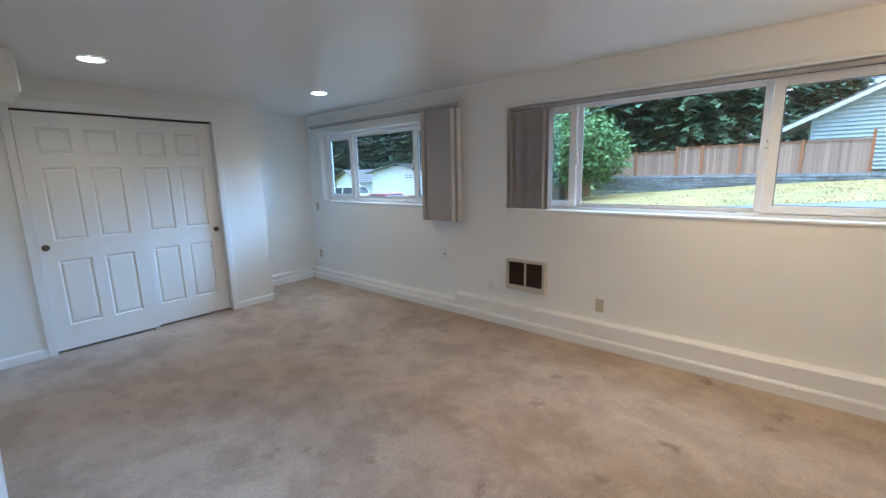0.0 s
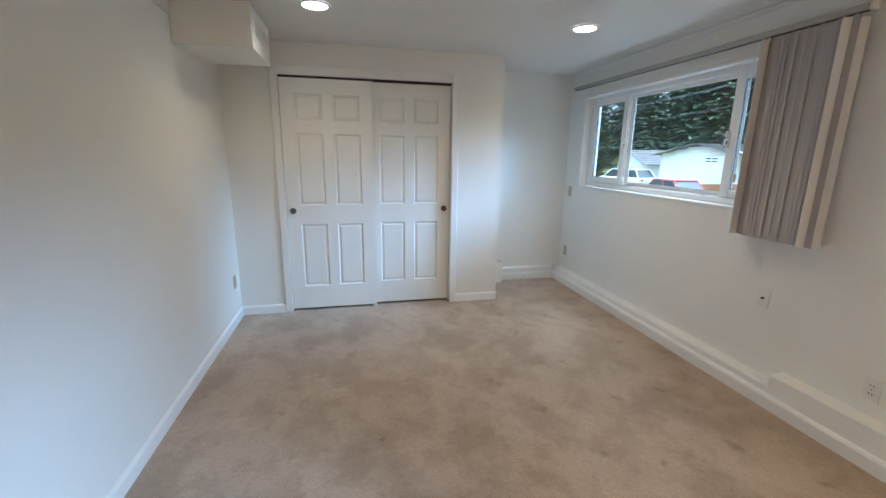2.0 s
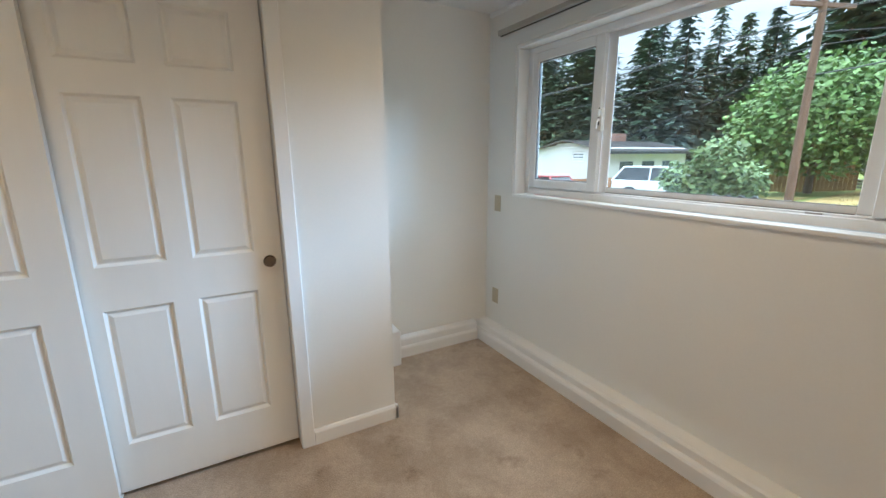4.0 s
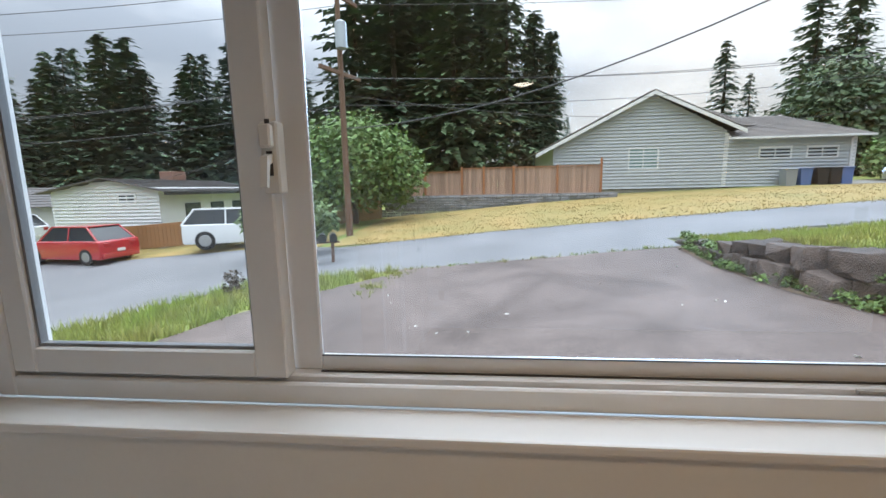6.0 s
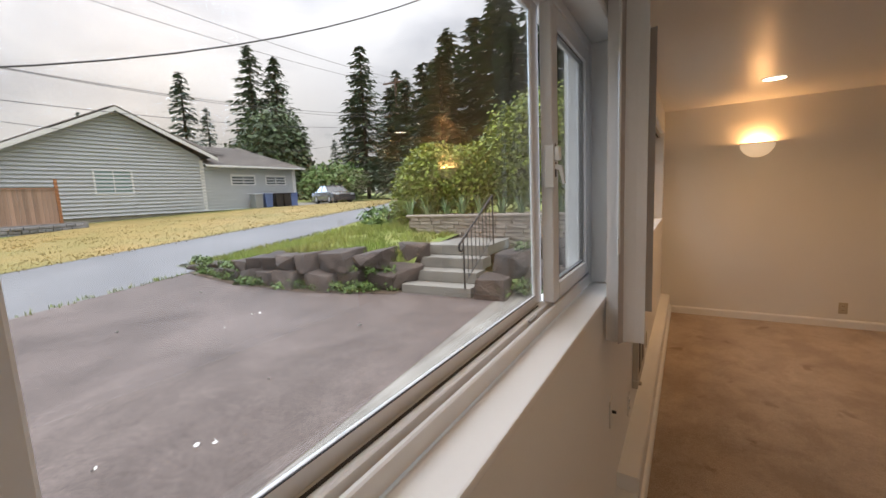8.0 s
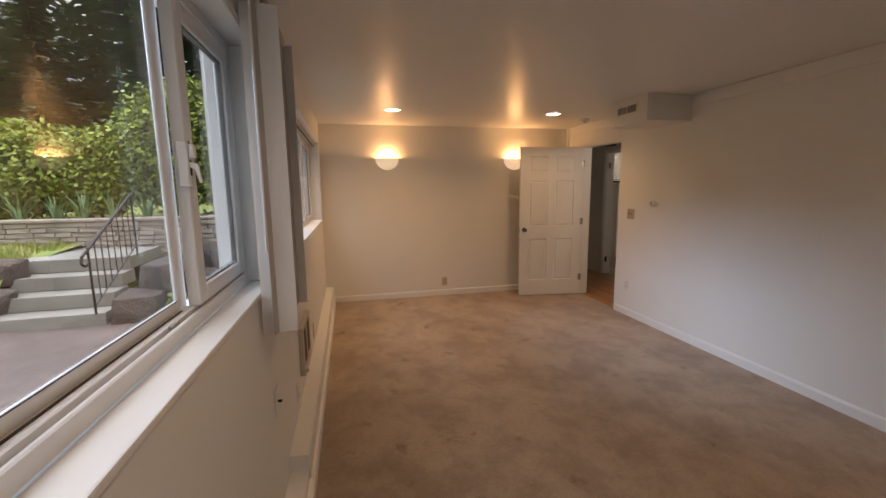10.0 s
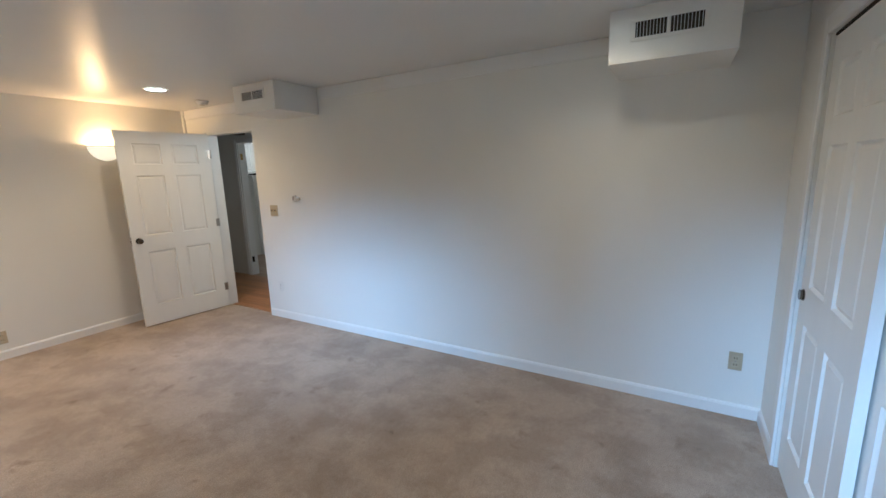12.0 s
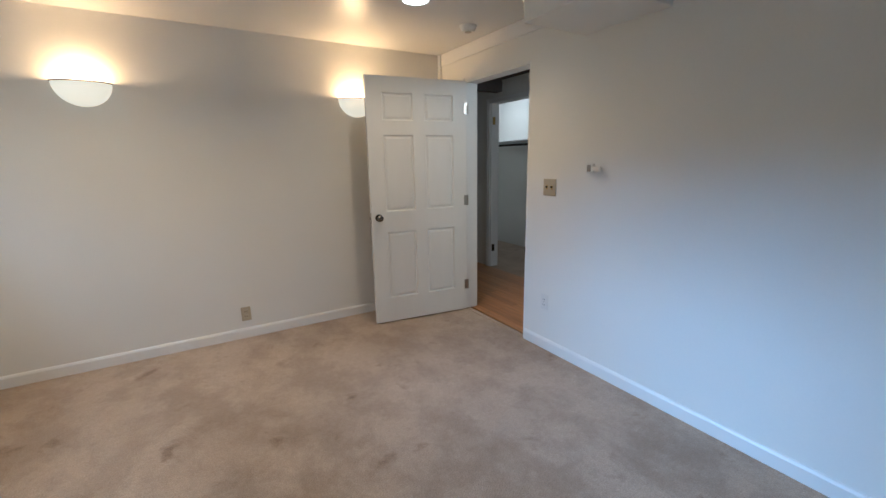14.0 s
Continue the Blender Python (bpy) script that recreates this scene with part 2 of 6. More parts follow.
setting("floor", boxes(((0, 0, -0.12), (W, L, 0))), M_CARPET, "worn beige cut-pile carpet with darker traffic stains", "carpet")
setting("ceiling", boxes(((0, 0, CEIL), (W, L, CEIL + 0.1))), M_CEIL, "smooth satin white painted ceiling", "ceiling")
setting("wall_east", boxes(
    ((W, -0.12, -0.3), (OUT, W2[1], W2[2])),
    ((W, W2[1], -0.3), (OUT, L + 0.12, W1[2])),
    ((W, -0.12, W2[3]), (OUT, L + 0.12, 2.45)),
    ((W, -0.12, W2[2]), (OUT, W2[0], W2[3])),
    ((W, W2[1], W1[2]), (OUT, W1[0], W2[3])),
    ((W, W1[1], W1[2]), (OUT, L + 0.12, W2[3])),
    ((W, W1[0], W1[3]), (OUT, W1[1], W2[3]))), M_WALL, "cream painted wall with two long windows", "wall")
setting("wall_south", boxes(((-0.12, -0.12, -0.1), (W, 0, 2.45))), M_WALL, "cream painted wall behind the wall lamps", "wall")
setting("wall_west", boxes(
    ((-0.12, 0, -0.1), (0, DOOR[0], 2.45)),
    ((-0.12, DOOR[1], -0.1), (0, L, 2.45)),
    ((-0.12, DOOR[0], DOOR[2]), (0, DOOR[1], 2.45))), M_WALL, "long plain off-white painted wall", "wall")
setting("wall_closet", boxes(
    ((0, CL, -0.1), (0.44, CL + 0.12, CEIL)),
    ((1.93, CL, -0.1), (2.42, CL + 0.12, CEIL)),
    ((0.44, CL, 2.075), (1.93, CL + 0.12, CEIL)),
    ((2.30, CL + 0.12, -0.1), (2.42, L, CEIL))), M_WALL, "off-white painted closet front wall", "wall")
setting("wall_north", boxes(((-0.12, L, -0.1), (W, L + 0.12, 2.45))), M_WALL, "off-white painted alcove end wall", "wall")
# unseen slab added on top so that no sky light leaks in
setting("light_cover_slab", boxes(((-2.6, -2.4, 2.46), (OUT + 0.02, L + 0.3, 2.6))), M_WALL, "unseen slab laid over the rooms to keep light out", "slab")


def skirting(name, axis, lo, hi, face, sign, h=0.082, d=0.014):
    """A baseboard with a rounded top along one wall."""
    prof = [(face, 0.0), (face + sign * d, 0.0), (face + sign * d, h - 0.016), (face + sign * d * 0.55, h - 0.004), (face, h)]
    bm = bmesh.new()
    if axis == "y":
        prism(bm, prof, 1, lo, hi)
    else:
        prism(bm, prof, 0, lo, hi)
    return setting(name, bm, M_TRIM, "white painted wooden baseboard", "baseboard")


skirting("baseboard_west", "y", DOOR[1] + 0.004, CL - 0.002, 0.0, 1)
skirting("baseboard_west_corner", "y", 0.016, DOOR[0] - 0.03, 0.0, 1)
skirting("baseboard_south", "x", 0.002, 3.36, 0.0, 1)
skirting("baseboard_closet_a", "x", 0.016, 0.378, CL, -1)
skirting("baseboard_closet_b", "x", 1.992, 2.434, CL, -1)
skirting("baseboard_alcove_side", "y", CL - 0.014, L - 0.10, 2.42, 1)
skirting("baseboard_alcove", "x", 2.46, 3.36, L - 0.055, -1)

# boxed-in pipe cover along the window wall, taller towards the sconces
bm = bmesh.new()
prism(bm, [(W - 0.001, 0.0), (W - 0.115, 0.0), (W - 0.115, 0.070), (W - 0.108, 0.082), (W - 0.088, 0.088), (W - 0.088, 0.125), (W - 0.080, 0.135), (W - 0.001, 0.140)], 1, 3.60, L - 0.001)
setting("trim_pipe_cover_low", bm, M_TRIM, "low white painted pipe cover ledge", "trim")
bm = bmesh.new()
prism(bm, [(W - 0.001, 0.0), (W - 0.115, 0.0), (W - 0.115, 0.070), (W - 0.108, 0.082), (W - 0.096, 0.088), (W - 0.094, 0.205), (W - 0.088, 0.212), (W - 0.001, 0.216)], 1, 0.001, 3.598)
setting("trim_pipe_cover_tall", bm, M_TRIM, "taller white painted pipe cover box", "trim")
bm = bmesh.new()
prism(bm, [(L - 0.001, 0.0), (L - 0.055, 0.0), (L - 0.055, 0.128), (L - 0.048, 0.138), (L - 0.001, 0.142)], 0, 2.682, 3.36)
setting("trim_pipe_cover_alcove", bm, M_TRIM, "white painted pipe cover under the alcove wall", "trim")
setting("trim_pipe_cover_end", boxes(((2.424, L - 0.16, 0), (2.68, L - 0.002, 0.25)), bevel=0.006), M_TRIM, "white end cap of the pipe cover", "trim")

# boards along the top of the walls
setting("trim_top_board", boxes(((0.0005, 0.05, 2.225), (0.011, 1.685, CEIL - 0.001)), ((0.0005, 2.256, 2.225), (0.011, 4.795, CEIL - 0.001)), bevel=0.003), M_TRIM, "flat painted board under the ceiling", "trim")
setting("trim_corner_board", boxes(((0.0005, 0.003, 0.09), (0.022, 0.048, CEIL - 0.001)), bevel=0.003), M_TRIM, "narrow painted corner board", "trim")
setting("trim_ceiling_strip", boxes(((W - 0.012, 3.2, CEIL - 0.03), (W - 0.0005, L - 0.001, CEIL - 0.001)), bevel=0.003), M_TRIM, "thin painted strip under the ceiling", "trim")


# ---------- windows ----------
def window(name, span, mullions, label, inset=0.0, lift=0.0, s=0.055):
    """inset brings the vinyl frame towards the room, lift raises its foot above the sill."""
    y0, y1, z0, z1 = span
    win = thing(name, pose(W, y0, z0), label, "window")
    win["kind"] = "structure"
    w, h = y1 - y0, z1 - z0
    t = 0.020
    part("window_liner", boxes(((-0.010, 0.0015, t + 0.0015), (0.125 - inset, t, h - t - 0.001)), ((-0.010, w - t, t + 0.0015), (0.125 - inset, w - 0.0015, h - t - 0.001)), ((-0.010, 0.0015, h - t), (0.125 - inset, w - 0.0015, h - 0.0015)), bevel=0.003), M_TRIM, win, "white painted wooden lining")
    c = 0.016
    part("casing", boxes(((-0.013, -c, 0), (-0.0005, -0.0005, h + c)), ((-0.013, w + 0.0005, 0), (-0.0005, w + c, h + c)), ((-0.011, 0, h + 0.0005), (-0.0005, w, h + c)), bevel=0.003), M_WALL, win, "thin casing painted like the wall")
    part("window_sill", boxes(((-0.012, 0.0015, 0.001), (0.106 - inset, w - 0.0015, t)), bevel=0.005, segments=2), M_TRIM, win, "white painted sill board")
    f, fx0, fx1 = 0.038, 0.107 - inset, 0.190 - inset
    foot = t + lift
    part("window_frame", boxes(((fx0, t, t), (fx1, t + f, h - t)), ((fx0, w - t - f, t), (fx1, w - t, h - t)), ((fx0, t + f, h - t - f), (fx1, w - t - f, h - t)), ((fx0 + 0.02, t + f, t), (fx1 - 0.012, w - t - f, foot + 0.026)), ((fx0, t + f, t), (fx0 + 0.012, w - t - f, foot + 0.018)), ((fx0 + 0.0125, t + f, t), (fx0 + 0.0195, w - t - f, foot + 0.010)), bevel=0.003), M_VINYL, win, "white vinyl outer frame with sliding tracks")
    lo, hi = foot + 0.026, h - t - f
    ma, mb = mullions[0] - y0, mullions[1] - y0
    # fixed middle light
    part("fixed_stile", boxes(((0.1500 - inset, ma, lo), (0.1602 - inset, ma + s, hi)), bevel=0.003), M_VINYL, win)
    part("fixed_stile", boxes(((0.1500 - inset, mb - s, lo), (0.1602 - inset, mb, hi)), bevel=0.003), M_VINYL, win)
    part("fixed_rail", boxes(((0.1510 - inset, ma + s, lo), (0.1602 - inset, mb - s, lo + 0.030)), ((0.1510 - inset, ma + s, hi - 0.03), (0.1602 - inset, mb - s, hi)), bevel=0.002), M_VINYL, win)
    pane = part("pane", boxes(((0.1550 - inset, ma + s, lo + 0.03), (0.1590 - inset, mb - s, hi - 0.03))), M_GLASS, win, "clear glass pane")
    pane.visible_shadow = False
    # sliding sashes on the inner track
    for a, b, lockside in ((t + f, ma + 0.012, 1), (mb - 0.012, w - t - f, 0)):
        q = 0.050
        ql, qr = (q, 0.060) if lockside else (0.060, q)
        bm = boxes(((0.110 - inset, a, lo), (0.143 - inset, a + ql, hi)), ((0.110 - inset, b - qr, lo), (0.143 - inset, b, hi)), ((0.110 - inset, a + ql, lo), (0.143 - inset, b - qr, lo + q)), ((0.110 - inset, a + ql, hi - q), (0.143 - inset, b - qr, hi)), bevel=0.003)
        sash = part("sash", bm, M_VINYL, win, "white vinyl sliding sash")
        part("gasket", boxes(((0.120 - inset, a + ql, lo + q), (0.134 - inset, a + ql + 0.006, hi - q)), ((0.120 - inset, b - qr - 0.006, lo + q), (0.134 - inset, b - qr, hi - q)), ((0.120 - inset, a + ql + 0.006, lo + q), (0.134 - inset, b - qr - 0.006, lo + q + 0.006)), ((0.120 - inset, a + ql + 0.006, hi - q - 0.006), (0.134 - inset, b - qr - 0.006, hi - q))), M_GASKET, sash, "grey rubber gasket")
        p = part("sash_pane", boxes(((0.125 - inset, a + ql + 0.006, lo + q + 0.006), (0.129 - inset, b - qr - 0.006, hi - q - 0.006))), M_GLASS, sash, "clear glass pane")
        p.visible_shadow = False
        yl = b + 0.004 if lockside else a - 0.004
        lz = h * 0.42
        part("latch", boxes(((0.101 - inset, yl - 0.015, lz), (0.128 - inset, yl + 0.015, lz + 0.118)), ((0.086 - inset, yl - 0.010, lz + 0.075), (0.101 - inset, yl + 0.010, lz + 0.112)), bevel=0.003), M_WHITEPL, sash, "white sash latch housing")
        part("latch_slot", boxes(((0.0995 - inset, yl - 0.005, lz + 0.030), (0.1008 - inset, yl + 0.005, lz + 0.070)), ((0.0995 - inset, yl - 0.004, lz + 0.114), (0.1008 - inset, yl + 0.004, lz + 0.121))), M_SHADOWGAP, sash, "dark latch slot")
        bm = bmesh.new()
        prism(bm, [(0.101 - inset, lz + 0.066), (0.082 - inset, lz + 0.060), (0.074 - inset, lz + 0.012), (0.080 - inset, lz + 0.010), (0.090 - inset, lz + 0.048), (0.101 - inset, lz + 0.052)], 1, yl - 0.006, yl + 0.006)
        part("latch_lever", bm, M_WHITEPL, sash, "white latch lever")
    # dark strips that paint the shade of the track grooves
    part("track_gap", boxes(((0.1400 - inset, ma + s, lo + 0.0005), (0.1450 - inset, mb - s, lo + 0.0025)), ((0.1195 - inset, t + f, foot + 0.0102), (0.1225 - inset, w - t - f, foot + 0.0112))), M_SHADOWGAP, win, "dark strips laid as shade in the gaps between the sliding tracks")
    part("glazing_bead", boxes(((0.1490 - inset, ma + s, lo + 0.0285), (0.1513 - inset, mb - s, lo + 0.0303))), M_SHADOWGAP, win, "dark rubber glazing bead")
    part("track_stop", boxes(((0.120 - inset, ma + 0.14, foot + 0.018), (0.134 - inset, ma + 0.19, foot + 0.024))), M_RAIL, win, "small metal track stop")
    return win


window("window_1", W1, (4.297, 5.455), "three-part white vinyl sliding window over a painted sill", 0.03, 0.022, 0.062)
window("window_2", W2, (1.07, 2.40), "long three-part white vinyl sliding window with grey blinds gathered in its recess")


# ---------- vertical blinds ----------
def blind(name, m, length, stack0, stack1, drop, count, label, white_ends, tilt):
    """Track along +y from the origin; the vanes hang gathered between stack0 and stack1."""
    b = thing(name, m, label, "blinds")
    part("headrail", boxes(((-0.020, 0, -0.016), (0.020, length, 0.016)), bevel=0.004), M_RAIL, b, "slim grey metal headrail")
    part("track_slot", boxes(((-0.006, 0.01, -0.020), (0.006, length - 0.01, -0.0165))), M_DARK, b, "dark underside slot")
    part("rail_cap", boxes(((-0.023, -0.016, -0.020), (0.023, -0.001, 0.022)), bevel=0.004), M_WHITEPL, b, "white end cap")
    rng = random.Random(len(label))
    for i in range(count):
        f = i / (count - 1)
        y = stack0 + (stack1 - stack0) * f
        turn = radians(tilt + rng.uniform(-4, 4))
        if i == 0:
            turn = radians(-22)
        if i == count - 1:
            turn = radians(4)
        half = 0.060
        n = 4
        verts, faces = [], []
        zs = (-0.030, -drop)
        pts = []
        for k in range(n + 1):
            u = -half + 2 * half * k / n
            bow = 0.004 * (1 - (u / half) ** 2)
            pts.append((u * math.cos(turn) - bow * math.sin(turn), u * math.sin(turn) + bow * math.cos(turn)))
        for side in (0.0, 0.0016):
            for z in zs:
                for px, py in pts:
                    verts.append((px, y + py + side, z + (rng.uniform(-0.004, 0.004) if z < -0.1 else 0)))
        r = n + 1
        for k in range(n):
            faces.append((k, k + 1, r + k + 1, r + k))
            faces.append((2 * r + k, 3 * r + k, 3 * r + k + 1, 2 * r + k + 1))
            faces.append((r + k, r + k + 1, 3 * r + k + 1, 3 * r + k))
        faces.append((0, r, 3 * r, 2 * r))
        faces.append((n, 2 * r + n, 3 * r + n, r + n))
        end = white_ends and i in (0, count - 1)
        v = raw("vane", verts, faces, M_VANE_W if end else M_VANE, b, "white outer vane" if end else "")
        if i % 3 == 0:
            part("carrier", boxes(((-0.006, y - 0.004, -0.034), (0.006, y + 0.006, -0.018))), M_WHITEPL, b)
    return b


blind("vertical_blinds", pose(W - 0.074, 3.51, 2.150), 2.64, 0.055, 0.485, 1.165, 19, "beige fabric vertical blinds gathered beside the window, cream outer vane", True, 74)
blind("vertical_blinds", pose(W + 0.048, W2[0] + 0.03, 2.045), W2[1] - W2[0] - 0.06, 2.34, 2.69, 0.90, 16, "grey-beige fabric vertical blinds gathered inside the window recess", False, 58)
bm = boxes(((-0.004, -0.012, 0), (0.004, 0.012, 0.055)), bevel=0.003)
wand = thing("blind_wand", pose(W - 0.063, 4.085, 1.30), "white plastic blind wand hanging from the gathered vanes", "blind wand")
part("wand", boxes(((-0.004, -0.004, 0.0), (0.004, 0.004, 0.83)), bevel=0.002), M_WHITEPL, wand)
part("grip", bm, M_WHITEPL, wand)


# ---------- panelled doors ----------
def door_leaf(name, w, h, t, parent, label=""):
    """Six-panel leaf: x 0..w, y 0..t (both faces moulded), z 0..h."""
    st = w * 0.145
    mid = w * 0.115
    pw = (w - 2 * st - mid) / 2
    xs = [0, st, st + pw, st + pw + mid, w - st, w]
    rows = [0, 0.105 * h, 0.105 * h + 0.285 * h, 0.475 * h, 0.475 * h + 0.305 * h, 0.835 * h, 0.835 * h + 0.105 * h, h]
    bm = bmesh.new()
    panels = []
    for y, flip in ((0.0, False), (t, True)):
        grid = [[bm.verts.new((x, y, z)) for x in xs] for z in rows]
        for r in range(len(rows) - 1):
            for c in range(len(xs) - 1):
                q = [grid[r][c], grid[r][c + 1], grid[r + 1][c + 1], grid[r + 1][c]]
                f = bm.faces.new(q[::-1] if flip else q)
                if c in (1, 3) and r in (1, 3, 5):
                    panels.append(f)
        rim = [grid[0][i] for i in range(len(xs))] + [grid[i][-1] for i in range(1, len(rows))] + [grid[-1][i] for i in range(len(xs) - 2, -1, -1)] + [grid[i][0] for i in range(len(rows) - 2, 0, -1)]
        if not flip:
            first = rim
    for i in range(len(rim)):
        j = (i + 1) % len(rim)
        bm.faces.new((first[j], first[i], rim[i], rim[j]))
    bm.normal_update()
    bmesh.ops.inset_individual(bm, faces=panels, thickness=0.014, depth=-0.012)
    bmesh.ops.inset_individual(bm, faces=panels, thickness=0.006, depth=0.0)
    bmesh.ops.inset_individual(bm, faces=panels, thickness=0.022, depth=0.008)
    return part(name, bm, M_DOOR, parent, label)


def knob(parent, x, y, z, sign, name="knob"):
    bm = bmesh.new()
    rod(bm, (x, y, z), (x, y + sign * 0.008, z), 0.031, sides=20)
    rod(bm, (x, y + sign * 0.008, z), (x, y + sign * 0.034, z), 0.012, sides=14)
    bmesh.ops.create_uvsphere(bm, u_segments=18, v_segments=12, radius=0.027, matrix=Matrix.Translation((x, y + sign * 0.048, z)) @ Matrix.Diagonal((1, 0.72, 1, 1)))
    return part(name, bm, M_KNOB, parent, "round dark nickel door knob", smooth=True)


# hinged room door, standing open
hx, hy = 0.012, 0.452
ang = math.degrees(math.atan2(0.338 - hy, 0.884 - hx))
room_door = thing("room_door", pose(hx, hy, 0.014, 0, 0, ang), "white six-panel door standing open against the sconce wall", "door")
leaf = door_leaf("leaf", 0.872, 2.022, 0.036, room_door)
leaf.location = (0.004, -0.018, 0)
knob(room_door, 0.815, 0.018, 0.915, 1)
knob(room_door, 0.815, -0.018, 0.915, -1)
part("latch_plate", boxes(((0.8762, -0.010, 0.87), (0.8785, 0.010, 0.96)), ((0.8785, -0.006, 0.902), (0.886, 0.006, 0.925))), M_NICKEL, room_door, "nickel latch plate")
for hz in (0.24, 1.02, 1.80):
    bm = bmesh.new()
    rod(bm, (-0.004, 0.020, hz - 0.045), (-0.004, 0.020, hz + 0.045), 0.0065, sides=10)
    box(bm, (0.002, 0.0182, hz - 0.044), (0.032, 0.0205, hz + 0.044))
    part("hinge", bm, M_NICKEL, room_door, "nickel butt hinge")

jamb = thing("door_1", pose(0, DOOR[0], 0), "plain white painted door jamb lining the opening", "door frame")
jamb["kind"] = "structure"
ow, oh = DOOR[1] - DOOR[0], DOOR[2]
part("jamb", boxes(((-0.118, 0.001, 0), (-0.002, 0.018, oh - 0.018))), M_TRIM, jamb)
part("jamb", boxes(((-0.118, ow - 0.018, 0), (-0.002, ow - 0.001, oh - 0.018))), M_TRIM, jamb)
part("head_jamb", boxes(((-0.118, 0.001, oh - 0.018), (-0.002, ow - 0.001, oh - 0.001))), M_TRIM, jamb)
part("casing", boxes(((0.0005, -0.032, 0), (0.012, 0.001, oh + 0.02)), bevel=0.002), M_TRIM, jamb, "narrow white casing strip")
part("threshold", boxes(((-0.03, 0.019, -0.001), (0.012, ow - 0.019, 0.006)), bevel=0.002), M_CARPET, jamb, "rolled carpet edge at the hall floor")

# sliding closet doors with trim
closet = thing("closet_frame", pose(0.44, CL, 0), "white painted trim framing the closet opening", "door frame")
closet["kind"] = "structure"
cw, ch = 1.49, 2.075
part("casing", boxes(((-0.060, -0.016, 0), (-0.0005, -0.0005, ch + 0.075)), bevel=0.003), M_TRIM, closet)
part("casing", boxes(((cw + 0.0005, -0.016, 0), (cw + 0.060, -0.0005, ch + 0.075)), bevel=0.003), M_TRIM, closet)
part("head_casing", boxes(((0, -0.016, ch + 0.0005), (cw, -0.0005, ch + 0.075)), bevel=0.003), M_TRIM, closet)
part("closet_track", boxes(((0.002, 0.012, ch - 0.012), (cw - 0.002, 0.100, ch - 0.001))), M_DARK, closet, "dark sliding track")
part("floor_guide", boxes(((0.735, -0.004, 0.001), (0.775, 0.085, 0.012)), bevel=0.002), M_WHITEPL, closet, "small white floor guide")
for k, (dx, dy, kx, lbl) in enumerate(((0.004, 0.014, 0.050, "white six-panel sliding closet door on the front track"), (0.716, 0.056, 0.718, "white six-panel sliding closet door on the rear track"))):
    cd = thing("closet_door", pose(0.44 + dx, CL + dy, 0.022), lbl, "door", "sliding closet doors")
    door_leaf("leaf", 0.770, 2.036, 0.034, cd)
    bm = bmesh.new()
    rod(bm, (kx, 0.001, 0.94 - 0.022), (kx, -0.004, 0.94 - 0.022), 0.027, sides=20)
    rod(bm, (kx, -0.004, 0.94 - 0.022), (kx, -0.016, 0.94 - 0.022), 0.022, 0.024, sides=20)
    part("pull_knob", bm, M_KNOB, cd, "round dark nickel pull knob", smooth=True)


# ---------- ducts ----------
def duct(y0, y1, depth, z0, label):
    d = thing("duct_box", pose(0, y0, z0), label, "duct box", "boxed ceiling ducts")
    w, h = y1 - y0, CEIL - z0
    part("box", boxes(((0.0005, 0, 0), (depth, w, h - 0.0005)), bevel=0.003), M_WALL, d)
    a, b, za, zb = w * 0.22, w * 0.74, h * 0.44, h * 0.72
    reg = part("register", boxes(((depth + 0.0005, a - 0.02, za - 0.018), (depth + 0.006, b + 0.02, za)), ((depth + 0.0005, a - 0.02, zb), (depth + 0.006, b + 0.02, zb + 0.018)), ((depth + 0.0005, a - 0.02, za), (depth + 0.006, a, zb)), ((depth + 0.0005, b, za), (depth + 0.006, b + 0.02, zb)), ((depth + 0.0005, (a + b) / 2 - 0.006, za), (depth + 0.006, (a + b) / 2 + 0.006, zb)), bevel=0.0015), M_WALL, d, "painted metal air register")
    # the box is closed here; a dark sheet paints the opening's shade
    part("register_back", boxes(((depth + 0.0003, a, za), (depth + 0.0012, b, zb))), M_DARK, reg, "dark sheet put in as the shaded opening behind the fins")
    n = 20
    for i in range(n):
        y = a + (b - a) * (i + 0.5) / n
        part("fin", boxes(((depth + 0.0013, y - 0.0012, za), (depth + 0.0045, y + 0.0012, zb))), M_WALL, reg)
    return d


duct(1.69, 2.22, 0.48, 2.095, "boxed painted duct with an air register near the door")
duct(4.80, 5.37, 0.45, 2.07, "boxed painted duct with an air register beside the closet")

# ---------- wall heater ----------
heater = thing("wall_heater", pose(W, 2.585, 0.352), "cream enamel electric wall heater with two brown louvred grilles", "heater")
hw, hh = 0.415, 0.305
part("body", boxes(((-0.030, 0, 0), (-0.0005, hw, 0.05)), ((-0.030, 0, hh - 0.028), (-0.0005, hw, hh)), ((-0.030, 0, 0.05), (-0.0005, 0.032, hh - 0.028)), ((-0.030, hw - 0.032, 0.05), (-0.0005, hw, hh - 0.028)), ((-0.030, hw / 2 - 0.010, 0.05), (-0.0005, hw / 2 + 0.010, hh - 0.028)), bevel=0.004), M_HEATER, heater)
for a, b in ((0.032, hw / 2 - 0.010), (hw / 2 + 0.010, hw - 0.032)):
    g1 = part("grille", boxes(((-0.008, a, 0.05), (-0.002, b, hh - 0.028))), M_DARK, heater, "dark grille recess")
    for i in range(14):
        z = 0.054 + (hh - 0.088) * i / 13.5
        bm = bmesh.new()
        prism(bm, [(-0.026, z), (-0.024, z - 0.001), (-0.010, z + 0.009), (-0.012, z + 0.011)], 1, a + 0.001, b - 0.001)
        part("louver", bm, M_LOUVER, g1)
bm = bmesh.new()
